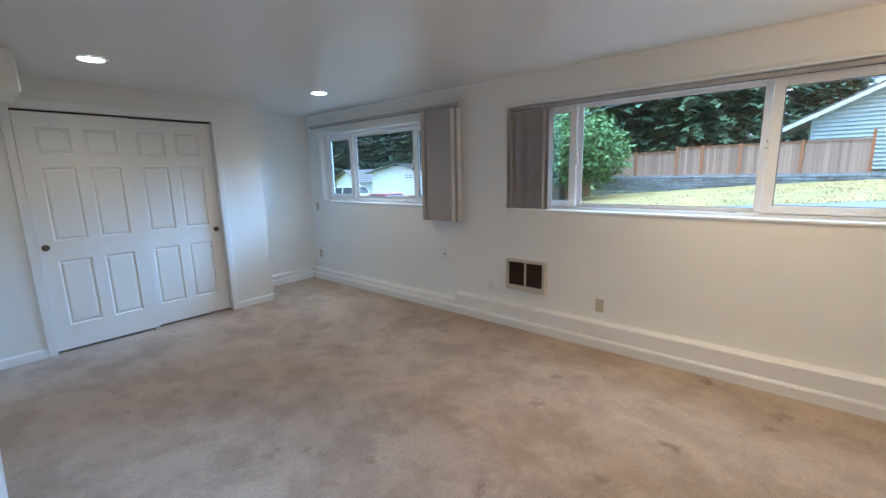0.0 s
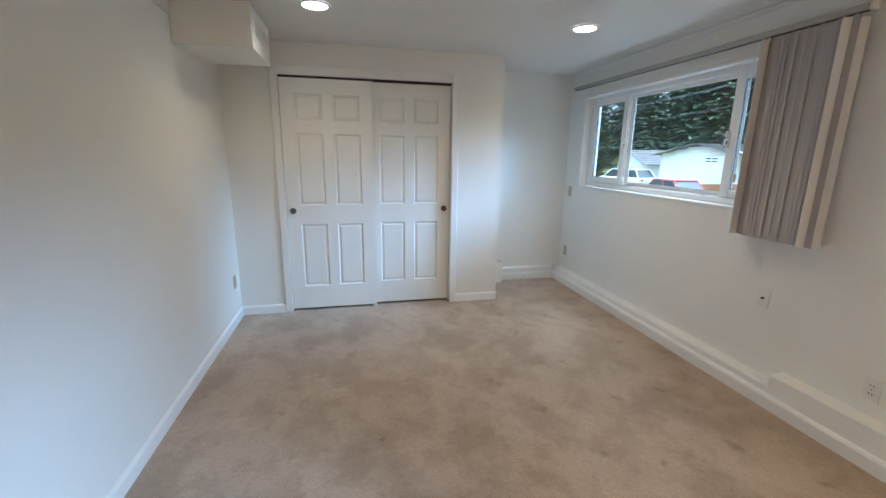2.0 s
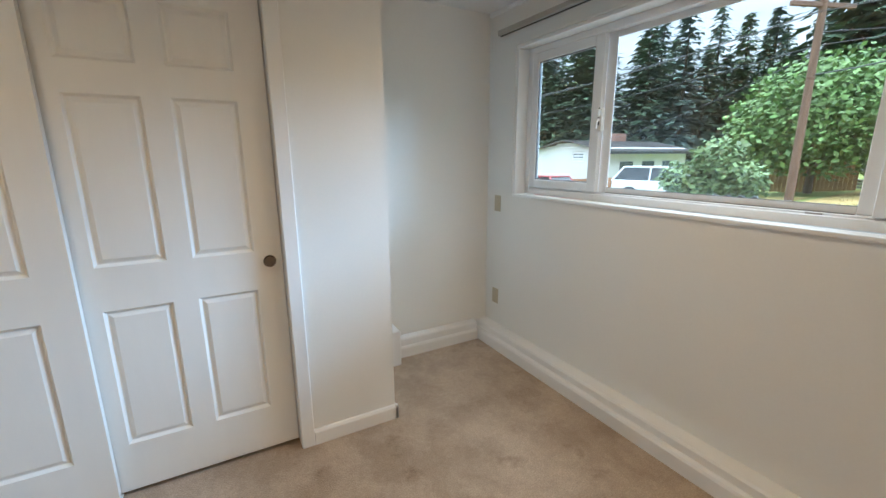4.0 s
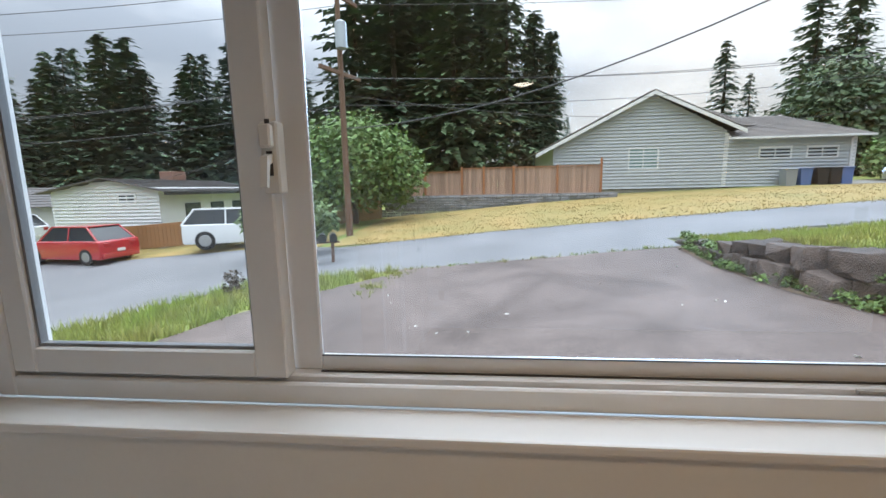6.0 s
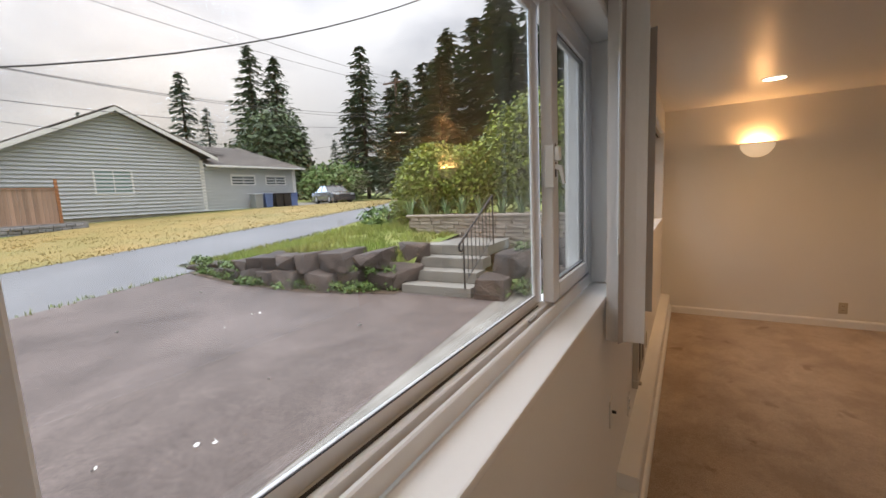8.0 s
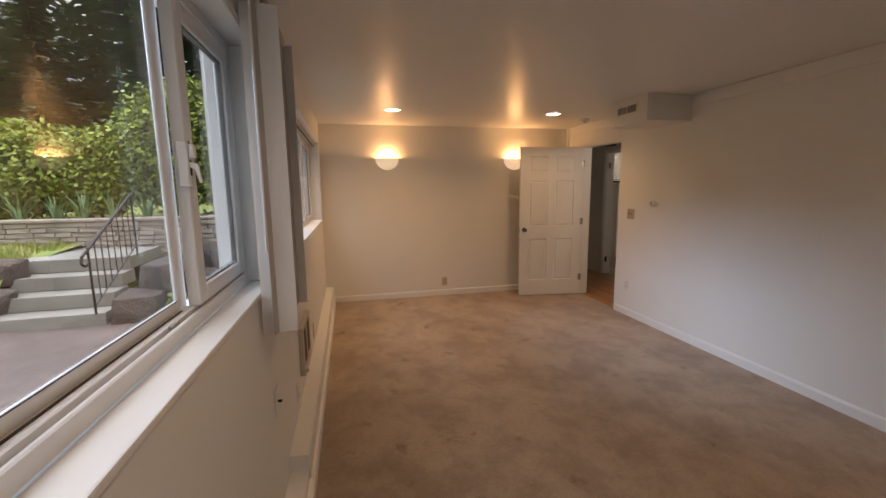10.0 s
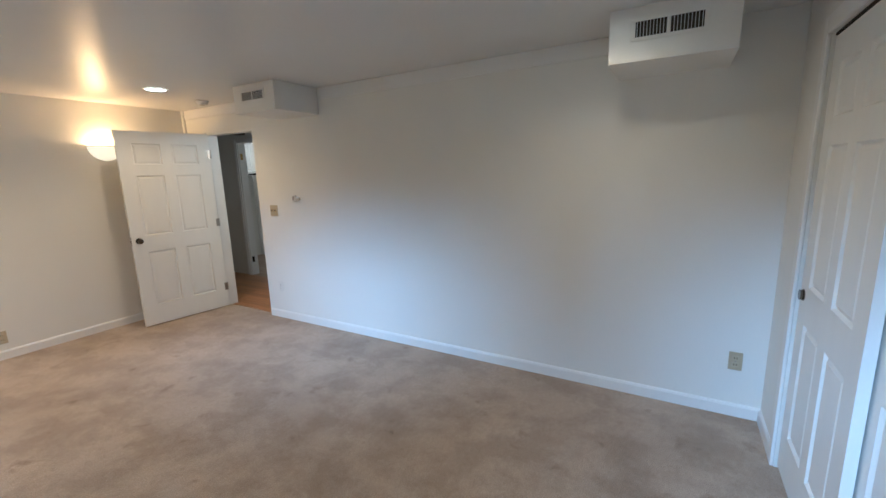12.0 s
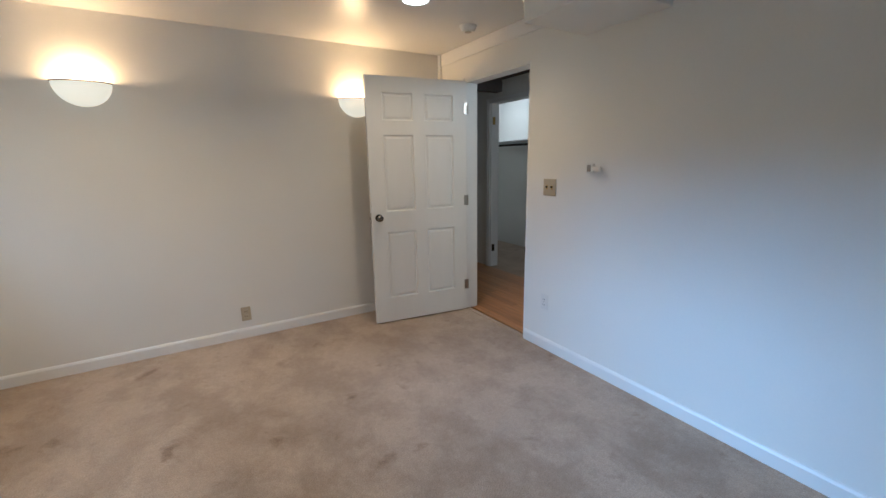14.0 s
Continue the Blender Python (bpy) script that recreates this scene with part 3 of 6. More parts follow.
rod(bm, (-0.030, hw - 0.035, 0.024), (-0.046, hw - 0.035, 0.024), 0.013, 0.011, sides=14)
part("thermostat_knob", bm, M_HEATER, heater, "small round thermostat knob", smooth=True)


# ---------- plates, switches, small fixtures ----------
def plate(kind, m, mat, label, category, w=0.070, h=0.115):
    """A wall plate in the x-z plane that looks along -y, centred on the origin."""
    p = thing(kind, m, label, category)
    part("cover", boxes(((-w / 2, -0.006, -h / 2), (w / 2, -0.0005, h / 2)), bevel=0.002), mat, p)
    if kind == "outlet":
        for s in (-1, 1):
            z = s * 0.021
            r = part("receptacle", boxes(((-0.017, -0.0085, z - 0.014), (0.017, -0.006, z + 0.014)), bevel=0.003), mat, p)
            part("slot", boxes(((-0.008, -0.0092, z - 0.005), (-0.005, -0.0086, z + 0.005)), ((0.005, -0.0092, z - 0.005), (0.008, -0.0086, z + 0.005))), M_DARK, r, "dark slots")
        part("screw", boxes(((-0.003, -0.0075, -0.003), (0.003, -0.006, 0.003))), M_NICKEL, p)
    elif kind == "light_switch":
        for s in (-1, 1):
            part("toggle_slot", boxes(((s * 0.023 - 0.006, -0.0072, -0.014), (s * 0.023 + 0.006, -0.006, 0.014))), M_BRASS, p)
            part("toggle", boxes(((s * 0.023 - 0.004, -0.018, -0.002), (s * 0.023 + 0.004, -0.0072, 0.009)), bevel=0.001), M_DARK, p, "dark toggle")
    elif kind == "cable_jack":
        bm = bmesh.new()
        rod(bm, (0, -0.006, 0), (0, -0.022, 0), 0.006, sides=10)
        part("connector", bm, M_DARK, p, "dark coaxial connector")
    else:
        for s in (-1, 1):
            part("screw", boxes(((-0.003, -0.0075, s * 0.042 - 0.003), (0.003, -0.006, s * 0.042 + 0.003))), M_NICKEL, p)
    return p


EAST, WEST, SOUTH, NORTH = -90, 90, 180, 0
plate("outlet", pose(W, 3.188, 0.350, 0, 0, EAST), M_WHITEPL, "white duplex outlet on the window wall", "outlet")
plate("blank_plate", pose(W, 2.088, 0.343, 0, 0, EAST), M_BEIGE, "beige blank wall plate below the long window", "wall plate")
plate("cable_jack", pose(W, 3.796, 0.612, 0, 0, EAST), M_WHITEPL, "white cable jack plate with a dark connector", "cable jack")
plate("blank_plate", pose(W, 6.228, 1.055, 0, 0, EAST), M_BEIGE, "beige blank wall plate beside the window", "wall plate")
plate("blank_plate", pose(W, 6.233, 0.353, 0, 0, EAST), M_BEIGE, "beige blank wall plate low in the corner", "wall plate")
plate("outlet", pose(1.86, 0, 0.200, 0, 0, SOUTH), M_BEIGE, "beige duplex outlet above the baseboard", "outlet")
plate("light_switch", pose(0, 1.456, 1.19, 0, 0, WEST), M_BEIGE, "beige two-gang switch plate with dark toggles", "light switch", 0.115, 0.115)
plate("outlet", pose(0, 1.445, 0.36, 0, 0, WEST), M_WHITEPL, "white duplex outlet low on the long wall", "outlet")
plate("outlet", pose(0, 5.54, 0.360, 0, 0, WEST), M_BEIGE, "ivory duplex outlet near the closet", "outlet")

thermo = thing("thermostat", pose(0, 1.80, 1.320, 0, 0, WEST), "small white thermostat with a sensor arm", "thermostat")
part("base", boxes(((-0.030, -0.022, -0.026), (0.022, -0.0005, 0.030)), bevel=0.004), M_WHITEPL, thermo)
part("arm", boxes(((0.022, -0.045, -0.016), (0.085, -0.014, 0.012)), bevel=0.005), M_WHITEPL, thermo)
part("dial", boxes(((-0.018, -0.030, -0.018), (0.010, -0.022, 0.022)), bevel=0.004), M_NICKEL, thermo, "grey metal dial")

smoke = thing("smoke_detector", pose(0.26, 0.85, CEIL), "round white smoke detector on the ceiling", "smoke detector")
bm = bmesh.new()
rod(bm, (0, 0, -0.001), (0, 0, -0.018), 0.062, sides=28)
rod(bm, (0, 0, -0.018), (0, 0, -0.042), 0.056, 0.046, sides=28)
part("body", bm, M_WHITEPL, smoke, smooth=True)
bm = bmesh.new()
rod(bm, (0, 0, -0.0425), (0, 0, -0.046), 0.026, 0.022, sides=20)
part("grille", bm, M_RAIL, smoke, "grey vented centre")


# ---------- recessed lights and sconces ----------
def can_light(x, y):
    c = thing("recessed_light", pose(x, y, CEIL), "round recessed ceiling light with white trim, switched on", "ceiling light", "recessed ceiling lights")
    bm = bmesh.new()
    n = 32
    rings = [(0.098, -0.0008), (0.096, -0.006), (0.080, -0.008), (0.076, -0.0045)]
    vs = [[bm.verts.new((r * math.cos(2 * math.pi * i / n), r * math.sin(2 * math.pi * i / n), z)) for i in range(n)] for r, z in rings]
    for a, b in zip(vs, vs[1:]):
        for i in range(n):
            bm.faces.new((a[i], a[(i + 1) % n], b[(i + 1) % n], b[i]))
    part("trim_ring", bm, M_WHITEPL, c, smooth=True)
    bm = bmesh.new()
    rod(bm, (0, 0, -0.0012), (0, 0, -0.0045), 0.077, sides=32)
    part("lens", bm, M_CANGLOW, c, "glowing warm lens")


for cx, cy in CANS:
    can_light(cx, cy)


def sconce(x):
    s = thing("wall_sconce", pose(x, 0, 1.755), "half-bowl frosted glass wall sconce glowing warm", "wall lamp", "wall sconces")
    bm = bmesh.new()
    nu, nv = 24, 10
    rx, ry, rz = 0.152, 0.100, 0.145
    outer = []
    for j in range(nv + 1):
        b = math.pi / 2 * j / nv
        outer.append([bm.verts.new((rx * math.sin(b) * math.cos(math.pi * i / nu), 0.0004 + ry * math.sin(b) * math.sin(math.pi * i / nu), rz * (1 - math.cos(b)))) for i in range(nu + 1)])
    for a, b in zip(outer, outer[1:]):
        for i in range(nu):
            bm.faces.new((a[i], a[i + 1], b[i + 1], b[i]))
    bmesh.ops.remove_doubles(bm, verts=bm.verts, dist=0.0004)
    bmesh.ops.solidify(bm, geom=bm.faces[:], thickness=0.004)
    part("bowl", bm, M_BOWL, s, "glowing frosted glass bowl", smooth=True)
    bm = bmesh.new()
    for i in range(nu):
        a0, a1 = math.pi * i / nu, math.pi * (i + 1) / nu
        rod(bm, (0.153 * math.cos(a0), 0.004 + 0.098 * math.sin(a0), rz), (0.153 * math.cos(a1), 0.004 + 0.098 * math.sin(a1), rz), 0.0045, sides=6)
    part("rim", bm, M_NICKEL, s, "thin metal rim")
    part("back_plate", boxes(((-0.06, 0.0005, 0.03), (0.06, 0.006, 0.14)), bevel=0.002), M_WHITEPL, s)


for sx in SCONCES:
    sconce(sx)

# ---------- the hall beyond the door ----------
HX = -1.14
setting("wall_hall_far", boxes(((HX - 0.12, -2.2, -0.1), (HX, -0.70, 2.45)), ((HX - 0.12, 0.09, -0.1), (HX, 3.0, 2.45)), ((HX - 0.12, -0.70, 2.05), (HX, 0.09, 2.45))), M_WALL, "off-white hall wall", "wall")
setting("wall_hall_end", boxes(((HX, -2.2, -0.1), (-0.12, -2.08, 2.45))), M_WALL, "end wall of the hall", "wall")
setting("wall_hall_back", boxes(((HX, 2.9, -0.1), (-0.12, 3.0, 2.45))), M_WALL, "other end wall of the hall", "wall")
setting("wall_hall_side", boxes(((-0.12, -2.08, -0.1), (0, -0.12, 2.45))), M_WALL, "hall side wall", "wall")
setting("wall_linen", boxes(((-2.45, -2.2, -0.1), (-2.35, 1.0, 2.45)), ((-2.35, -2.2, -0.1), (HX - 0.12, -2.1, 2.45)), ((-2.35, 0.9, -0.1), (HX - 0.12, 1.0, 2.45))), M_WALL, "walls of the small closet across the hall", "wall")
setting("floor_linen", boxes(((-2.35, -2.1, -0.12), (HX, 0.9, -0.002))), M_CARPET, "carpet in the closet across the hall", "carpet")
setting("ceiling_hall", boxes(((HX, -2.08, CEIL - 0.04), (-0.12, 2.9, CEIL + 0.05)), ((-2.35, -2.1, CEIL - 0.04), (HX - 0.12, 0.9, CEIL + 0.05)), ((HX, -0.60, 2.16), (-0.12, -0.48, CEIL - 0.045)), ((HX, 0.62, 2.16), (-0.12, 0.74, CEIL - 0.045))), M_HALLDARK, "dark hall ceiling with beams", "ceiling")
hd = thing("door_2", pose(HX, -0.70, 0), "white ribbed casing round the closet across the hall", "door frame")
hd["kind"] = "structure"
part("casing", boxes(((0.0005, -0.075, 0), (0.016, -0.055, 2.1)), ((0.0005, -0.053, 0), (0.020, -0.035, 2.1)), ((0.0005, -0.033, 0), (0.016, 0.0, 2.1)), bevel=0.003), M_TRIM, hd)
part("casing", boxes(((0.0005, 0.79, 0), (0.016, 0.865, 2.1)), bevel=0.003), M_TRIM, hd)
part("head_casing", boxes(((0.0005, 0.0, 2.051), (0.016, 0.79, 2.1)), bevel=0.003), M_TRIM, hd)
part("jamb", boxes(((-0.119, 0.001, 0), (-0.001, 0.017, 2.049))), M_TRIM, hd)
part("jamb", boxes(((-0.119, 0.773, 0), (-0.001, 0.789, 2.049))), M_TRIM, hd)
for hz, mt in ((0.25, M_DARK), (1.85, M_BRASS)):
    part("hinge", boxes(((-0.060, 0.0172, hz - 0.045), (-0.020, 0.020, hz + 0.045))), mt, hd, "door hinge leaf")
shelf = thing("closet_shelf", pose(-2.35, -2.0, 1.62), "white closet shelf on a cleat with a hanging rod", "shelf")
part("board", boxes(((0.001, 0.0, 0.02), (0.40, 2.8, 0.04)), bevel=0.002), M_TRIM, shelf)
part("cleat", boxes(((0.001, 0.0, -0.06), (0.018, 2.8, 0.019))), M_TRIM, shelf)
bm = bmesh.new()
rod(bm, (0.30, 0.0, -0.03), (0.30, 2.8, -0.03), 0.016, sides=12)
part("hanging_rod", bm, M_DARK, shelf, "dark metal hanging rod", smooth=True)
# ceiling fixture added out of view as fill for the hall
hl = thing("hall_fill_light", pose(-0.63, 2.1, CEIL - 0.04), "round ceiling light added out of view to brighten the hall", "ceiling light")
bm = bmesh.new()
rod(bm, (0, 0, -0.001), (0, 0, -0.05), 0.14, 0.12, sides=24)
part("shade", bm, M_CANGLOW, hl, "glowing round shade of the added hall light", smooth=True)
# fill lamp that goes with the added hall fixture
lamp("hall_fill_lamp", "POINT", (-0.63, 1.9, 2.05), 5.5, (1.0, 0.86, 0.70), 0.06)
# bulb added so that the closet across the hall reads brighter
cb = thing("closet_fill_light", pose(-1.75, -1.5, CEIL - 0.04), "plain bulb holder added to brighten the closet across the hall", "ceiling light")
bm = bmesh.new()
rod(bm, (0, 0, -0.001), (0, 0, -0.03), 0.06, 0.05, sides=20)
part("holder", bm, M_WHITEPL, cb, smooth=True)
bm = bmesh.new()
rod(bm, (0, 0, -0.03), (0, 0, -0.11), 0.02, 0.03, sides=16)
part("bulb", bm, M_CANGLOW, cb, "glowing bulb of the added closet light", smooth=True)
lamp("closet_fill_lamp", "POINT", (-1.75, -1.5, CEIL - 0.20), 4, (1.0, 0.86, 0.70), 0.05)
hall = setting("floor_hall", boxes(((HX, -2.08, -0.12), (-0.032, DOOR[1] + 1.6, -0.012))), M_DARK, "hall floor of narrow honey-coloured wood planks", "wood floor")
pw = 0.083
plank_mesh = mesh_of("plank", boxes(((0.0007, 0.0007, -0.0115), (pw - 0.0007, 0.899, 0.0)), bevel=0.0008), M_WOOD)
for i in range(13):
    for k in range(5):
        x = HX + 0.001 + i * pw
        if x + pw > -0.03:
            continue
        p = new("plank", plank_mesh)
        p.parent = hall
        p.location = (x, -2.07 + k * 0.9 - (0.45 if i % 2 else 0.0) + (0.0 if not (i % 2 and k == 0) else 0.46), 0.0 if not (i % 2 and k == 0) else -0.0004)

# ================= outdoors =================
M_ASPH = material("driveway_asphalt", (0.18, 0.142, 0.126), 0.92, second=(0.075, 0.057, 0.049), scale=0.55, fine=0.55, fine_scale=26, detail=10, distort=0.3, rugged=0.72)
M_ROAD = material("road_asphalt", (0.20, 0.20, 0.205), 0.9, second=(0.15, 0.15, 0.155), scale=0.5, fine=0.20, fine_scale=40, bump=0.003)
M_CONC = material("concrete", (0.29, 0.27, 0.235), 0.85, second=(0.19, 0.175, 0.15), scale=2.0, fine=0.06, fine_scale=60, bump=0.0003)
M_GRASS = material("green_grass", (0.18, 0.25, 0.05), 0.9, second=(0.26, 0.25, 0.07), scale=1.1, fine=0.45, fine_scale=22, bump=0.03)
M_DRY = material("dry_grass", (0.34, 0.235, 0.08), 0.9, second=(0.235, 0.20, 0.06), scale=0.6, fine=0.35, fine_scale=18, bump=0.03)
M_SOIL = material("soil_litter", (0.16, 0.115, 0.075), 0.95, var=0.4, scale=5, fine=0.4, fine_scale=50, bump=0.01)
M_ROCK = material("basalt_boulder", (0.036, 0.029, 0.026), 0.85, second=(0.105, 0.078, 0.064), scale=3.5, fine=0.45, fine_scale=26, bump=0.03, per_object=0.5, detail=8, rugged=0.65)
M_BLOCK = material("split_block", (0.34, 0.29, 0.245), 0.9, second=(0.25, 0.205, 0.17), scale=4, fine=0.3, fine_scale=40, bump=0.008, per_object=0.3)
M_STONE = material("grey_wall_stone", (0.16, 0.16, 0.165), 0.9, second=(0.30, 0.30, 0.31), scale=3.5, fine=0.4, fine_scale=10, bump=0.02)
M_FENCE = material("weathered_cedar", (0.29, 0.18, 0.13), 0.85, second=(0.22, 0.155, 0.12), scale=1.2, fine=0.3, fine_scale=12, stretch=(6, 6, 0.6), per_object=0.7)
M_POST = material("fresh_cedar", (0.36, 0.155, 0.065), 0.8, var=0.25, scale=2, fine=0.2, fine_scale=12, stretch=(6, 6, 0.6))
M_FENCE2 = material("stained_fence", (0.30, 0.15, 0.055), 0.85, var=0.3, scale=1.5, fine=0.2, fine_scale=12, stretch=(6, 6, 0.6), per_object=0.3)
M_SIDE = material("grey_siding", (0.45, 0.475, 0.485), 0.7, var=0.06, scale=0.8, fine=0.05, fine_scale=8, stretch=(1, 1, 4))
M_SIDEW = material("white_siding", (0.70, 0.71, 0.70), 0.7, var=0.05, scale=0.8, fine=0.04, fine_scale=8, stretch=(1, 1, 4))
M_WHITE = material("exterior_white", (0.72, 0.72, 0.71), 0.6, var=0.06, scale=2, fine=0.03)
M_ROOF = material("asphalt_shingle", (0.20, 0.175, 0.155), 0.95, second=(0.14, 0.125, 0.115), scale=1.2, fine=0.4, fine_scale=9, bump=0.02)
M_ROOFD = material("dark_shingle", (0.15, 0.14, 0.135), 0.95, var=0.3, scale=1.2, fine=0.4, fine_scale=9, bump=0.02)
M_PANE = material("dim_window", (0.05, 0.065, 0.07), 0.08, var=0.2, scale=2, fine=0.02)
M_CURTAIN = material("curtained_window", (0.24, 0.36, 0.36), 0.25, var=0.1, scale=2, fine=0.02)
M_BRICK = material("chimney_brick", (0.26, 0.14, 0.10), 0.9, var=0.3, scale=8, fine=0.3, fine_scale=20)
M_BARK = material("bark", (0.10, 0.075, 0.055), 0.95, var=0.4, scale=4, fine=0.4, fine_scale=14, stretch=(4, 4, 0.6), bump=0.02)
M_POLE = material("creosote_pole", (0.17, 0.10, 0.065), 0.9, var=0.3, scale=3, fine=0.3, fine_scale=20, stretch=(5, 5, 0.4))
M_WIRE = material("cable", (0.06, 0.06, 0.065), 0.6, var=0.1, fine=0.05)
M_GALV = material("galvanised", (0.42, 0.45, 0.48), 0.45, metal=0.6, var=0.1, fine=0.05)
M_IRON = material("wrought_iron", (0.045, 0.04, 0.04), 0.5, metal=0.6, var=0.3, fine=0.15)
M_TYRE = material("tyre_rubber", (0.02, 0.02, 0.021), 0.85, var=0.2, fine=0.1)
M_RIM = material("alloy_rim", (0.45, 0.45, 0.46), 0.35, metal=0.8, var=0.1, fine=0.05)
M_RED = material("red_car_paint", (0.42, 0.022, 0.03), 0.25, var=0.05, scale=1, fine=0.02, coat=0.8)
M_WHITECAR = material("white_car_paint", (0.70, 0.71, 0.72), 0.25, var=0.04, scale=1, fine=0.02, coat=0.8)
M_GREYCAR = material("charcoal_car_paint", (0.055, 0.052, 0.055), 0.25, var=0.05, scale=1, fine=0.02, coat=0.8)
M_CARGLASS = material("car_glass", (0.03, 0.035, 0.04), 0.05, var=0.1, fine=0.02)
M_REDLAMP = material("tail_lamp", (0.35, 0.02, 0.02), 0.2, var=0.1, fine=0.02)
M_BLUEBIN = material("blue_plastic", (0.10, 0.16, 0.34), 0.5, var=0.1, fine=0.03)
M_BLACK = material("black_plastic", (0.02, 0.02, 0.02), 0.5, var=0.1, fine=0.05)


def leaf_material(name, a, b, rough=0.65):
    m = material(name, a, rough, second=b, scale=0.9, fine=0.5, fine_scale=5.0, var=0.1)
    n, l = m.node_tree.nodes, m.node_tree.links
    geo, mul = n.new("ShaderNodeNewGeometry"), n.new("ShaderNodeHueSaturation")
    base = n["Principled BSDF"].inputs["Base Color"]
    src = base.links[0].from_socket
    ma = n.new("ShaderNodeMath")
    ma.operation = "MULTIPLY_ADD"
    ma.inputs[1].default_value, ma.inputs[2].default_value = 0.8, 0.6
    l.new(geo.outputs["Random Per Island"], ma.inputs[0])
    l.new(src, mul.inputs["Color"])
    l.new(ma.outputs[0], mul.inputs["Value"])
    l.new(mul.outputs["Color"], base)
    return m


M_FIR = leaf_material("fir_needles", (0.048, 0.090, 0.046), (0.082, 0.128, 0.062))
M_FIR2 = leaf_material("hemlock_needles", (0.058, 0.098, 0.040), (0.095, 0.130, 0.052))
# distance haze put into the needle colour: paler and bluer than M_FIR
M_FIRHAZE = leaf_material("hazy_fir_needles", (0.070, 0.110, 0.090), (0.100, 0.140, 0.110))
M_LEAF = leaf_material("maple_leaves", (0.090, 0.165, 0.036), (0.14, 0.22, 0.055))
M_LEAF2 = leaf_material("pale_leaves", (0.15, 0.21, 0.075), (0.10, 0.155, 0.05))
M_SHRUB = leaf_material("yellow_green_leaves", (0.26, 0.30, 0.03), (0.17, 0.23, 0.03))
M_IRIS = leaf_material("iris_blades", (0.16, 0.24, 0.10), (0.12, 0.19, 0.07))
M_BLADE = leaf_material("grass_blades", (0.23, 0.32, 0.06), (0.32, 0.31, 0.085))
M_BLADEDRY = leaf_material("dry_grass_blades", (0.33, 0.23, 0.075), (0.25, 0.195, 0.06))
M_IVY = leaf_material("ivy_leaves", (0.09, 0.16, 0.03), (0.13, 0.20, 0.05))

SLOPE_X = ([3.6, 8, 12.7, 20, 28, 45, 80, 500], [-0.16, -0.1, 0, 0.36, 0.60, 1.5, 2.5, 2.5])


def ground_z(x, y):
    d = min(max(y, -14), 20) - 0.54
    fall = 0.08 if d > 0 else 0.08 * float(np.interp(x, [15, 30], [1.0, 0.35]))
    return 0.08 + float(np.interp(x, *SLOPE_X)) - fall * d


def sheet(name, xs_of, rows, cols, mat, lift, label, category, along="y", height=None):
    """A strip of land laid on the slope. xs_of(v) gives its two edges at v."""
    verts, faces = [], []
    for v in rows:
        lo, hi = xs_of(v)
        for k in range(cols + 1):
            u = lo + (hi - lo) * k / cols
            x, y = (u, v) if along == "y" else (v, u)
            verts.append((x, y, ground_z(x, y) + lift + (height(x, y) if height else 0)))
    c = cols + 1
    for r in range(len(rows) - 1):
        for k in range(cols):
            q = (r * c + k, r * c + k + 1, (r + 1) * c + k + 1, (r + 1) * c + k)
            faces.append(q if along == "y" else q[::-1])
    ob = raw(name, verts, faces, mat, smooth=True)
    return tagged(ob, label, category, kind="structure")


# one ground sheet out to the horizon
gx = [-400, -120, -40, -8, 3.60, 3.62, 4.5, 6, 8, 10, 12.7, 15, 17.5, 20, 24, 28, 34, 40, 45, 60, 80, 130, 250, 500]
gy = [-500, -200, -90, -50, -30, -20, -14, -10, -7, -4, -2, -0.5, 0.54, 2, 4, 6, 8, 10, 13, 16, 20, 30, 50, 90, 200, 500]
verts = [(x, y, (ground_z(x, y) if x > 3.61 else -1.2)) for x in gx for y in gy]
faces = [(i * len(gy) + j, (i + 1) * len(gy) + j, (i + 1) * len(gy) + j + 1, i * len(gy) + j + 1) for i in range(len(gx) - 1) for j in range(len(gy) - 1)]
tagged(raw("ground", verts, faces, M_GRASS, smooth=True), "green and yellowing rough grass", "grass", kind="structure")

ROAD_NEAR = ([-60, -14, -8, -4, 0.8, 7.4, 10.9, 12.9, 15.5, 22, 24], [15.6, 14.9, 14.25, 13.4, 12.6, 12.4, 12.2, 9.4, 6.0, -6, -10])
ROAD_FAR = ([-60, -14, -10.6, -1.4, 4.8, 9.96, 13.0, 18, 24], [20, 17.6, 16.7, 16.95, 17.1, 16.6, 18.0, 18.2, 18.0])
YR = [-60, -40, -25, -18, -14, -12, -10.6, -9, -8, -6, -4, -2, 0, 0.8, 2.5, 4.8, 6, 7.4, 9, 9.96, 10.9, 11.6, 12.3, 12.9, 14, 15.5, 16.4, 18, 20, 22, 24]
sheet("road", lambda y: (float(np.interp(y, *ROAD_NEAR)), float(np.interp(y, *ROAD_FAR))), YR, 6, M_ROAD, 0.02, "pale grey patched asphalt street", "road")
DRIVE_LO = ([3.6, 5.4, 5.9, 7.1, 8.8, 10.6, 12.7], [-0.6, -0.35, 0.2, 0.3, 0.75, 0.84, 0.6])
DRIVE_HI = ([3.6, 8.2, 10.2, 12.0, 12.7], [12.5, 10.35, 9.35, 7.25, 7.0])
XD = [5.55, 5.9, 6.4, 7.1, 8, 8.8, 9.6, 10.6, 11.4, 12, 12.52]
sheet("driveway", lambda x: (float(np.interp(x, *DRIVE_LO)), float(np.interp(x, *DRIVE_HI))), XD, 14, M_ASPH, 0.025, "dark worn asphalt driveway with lighter patches", "driveway", along="x")
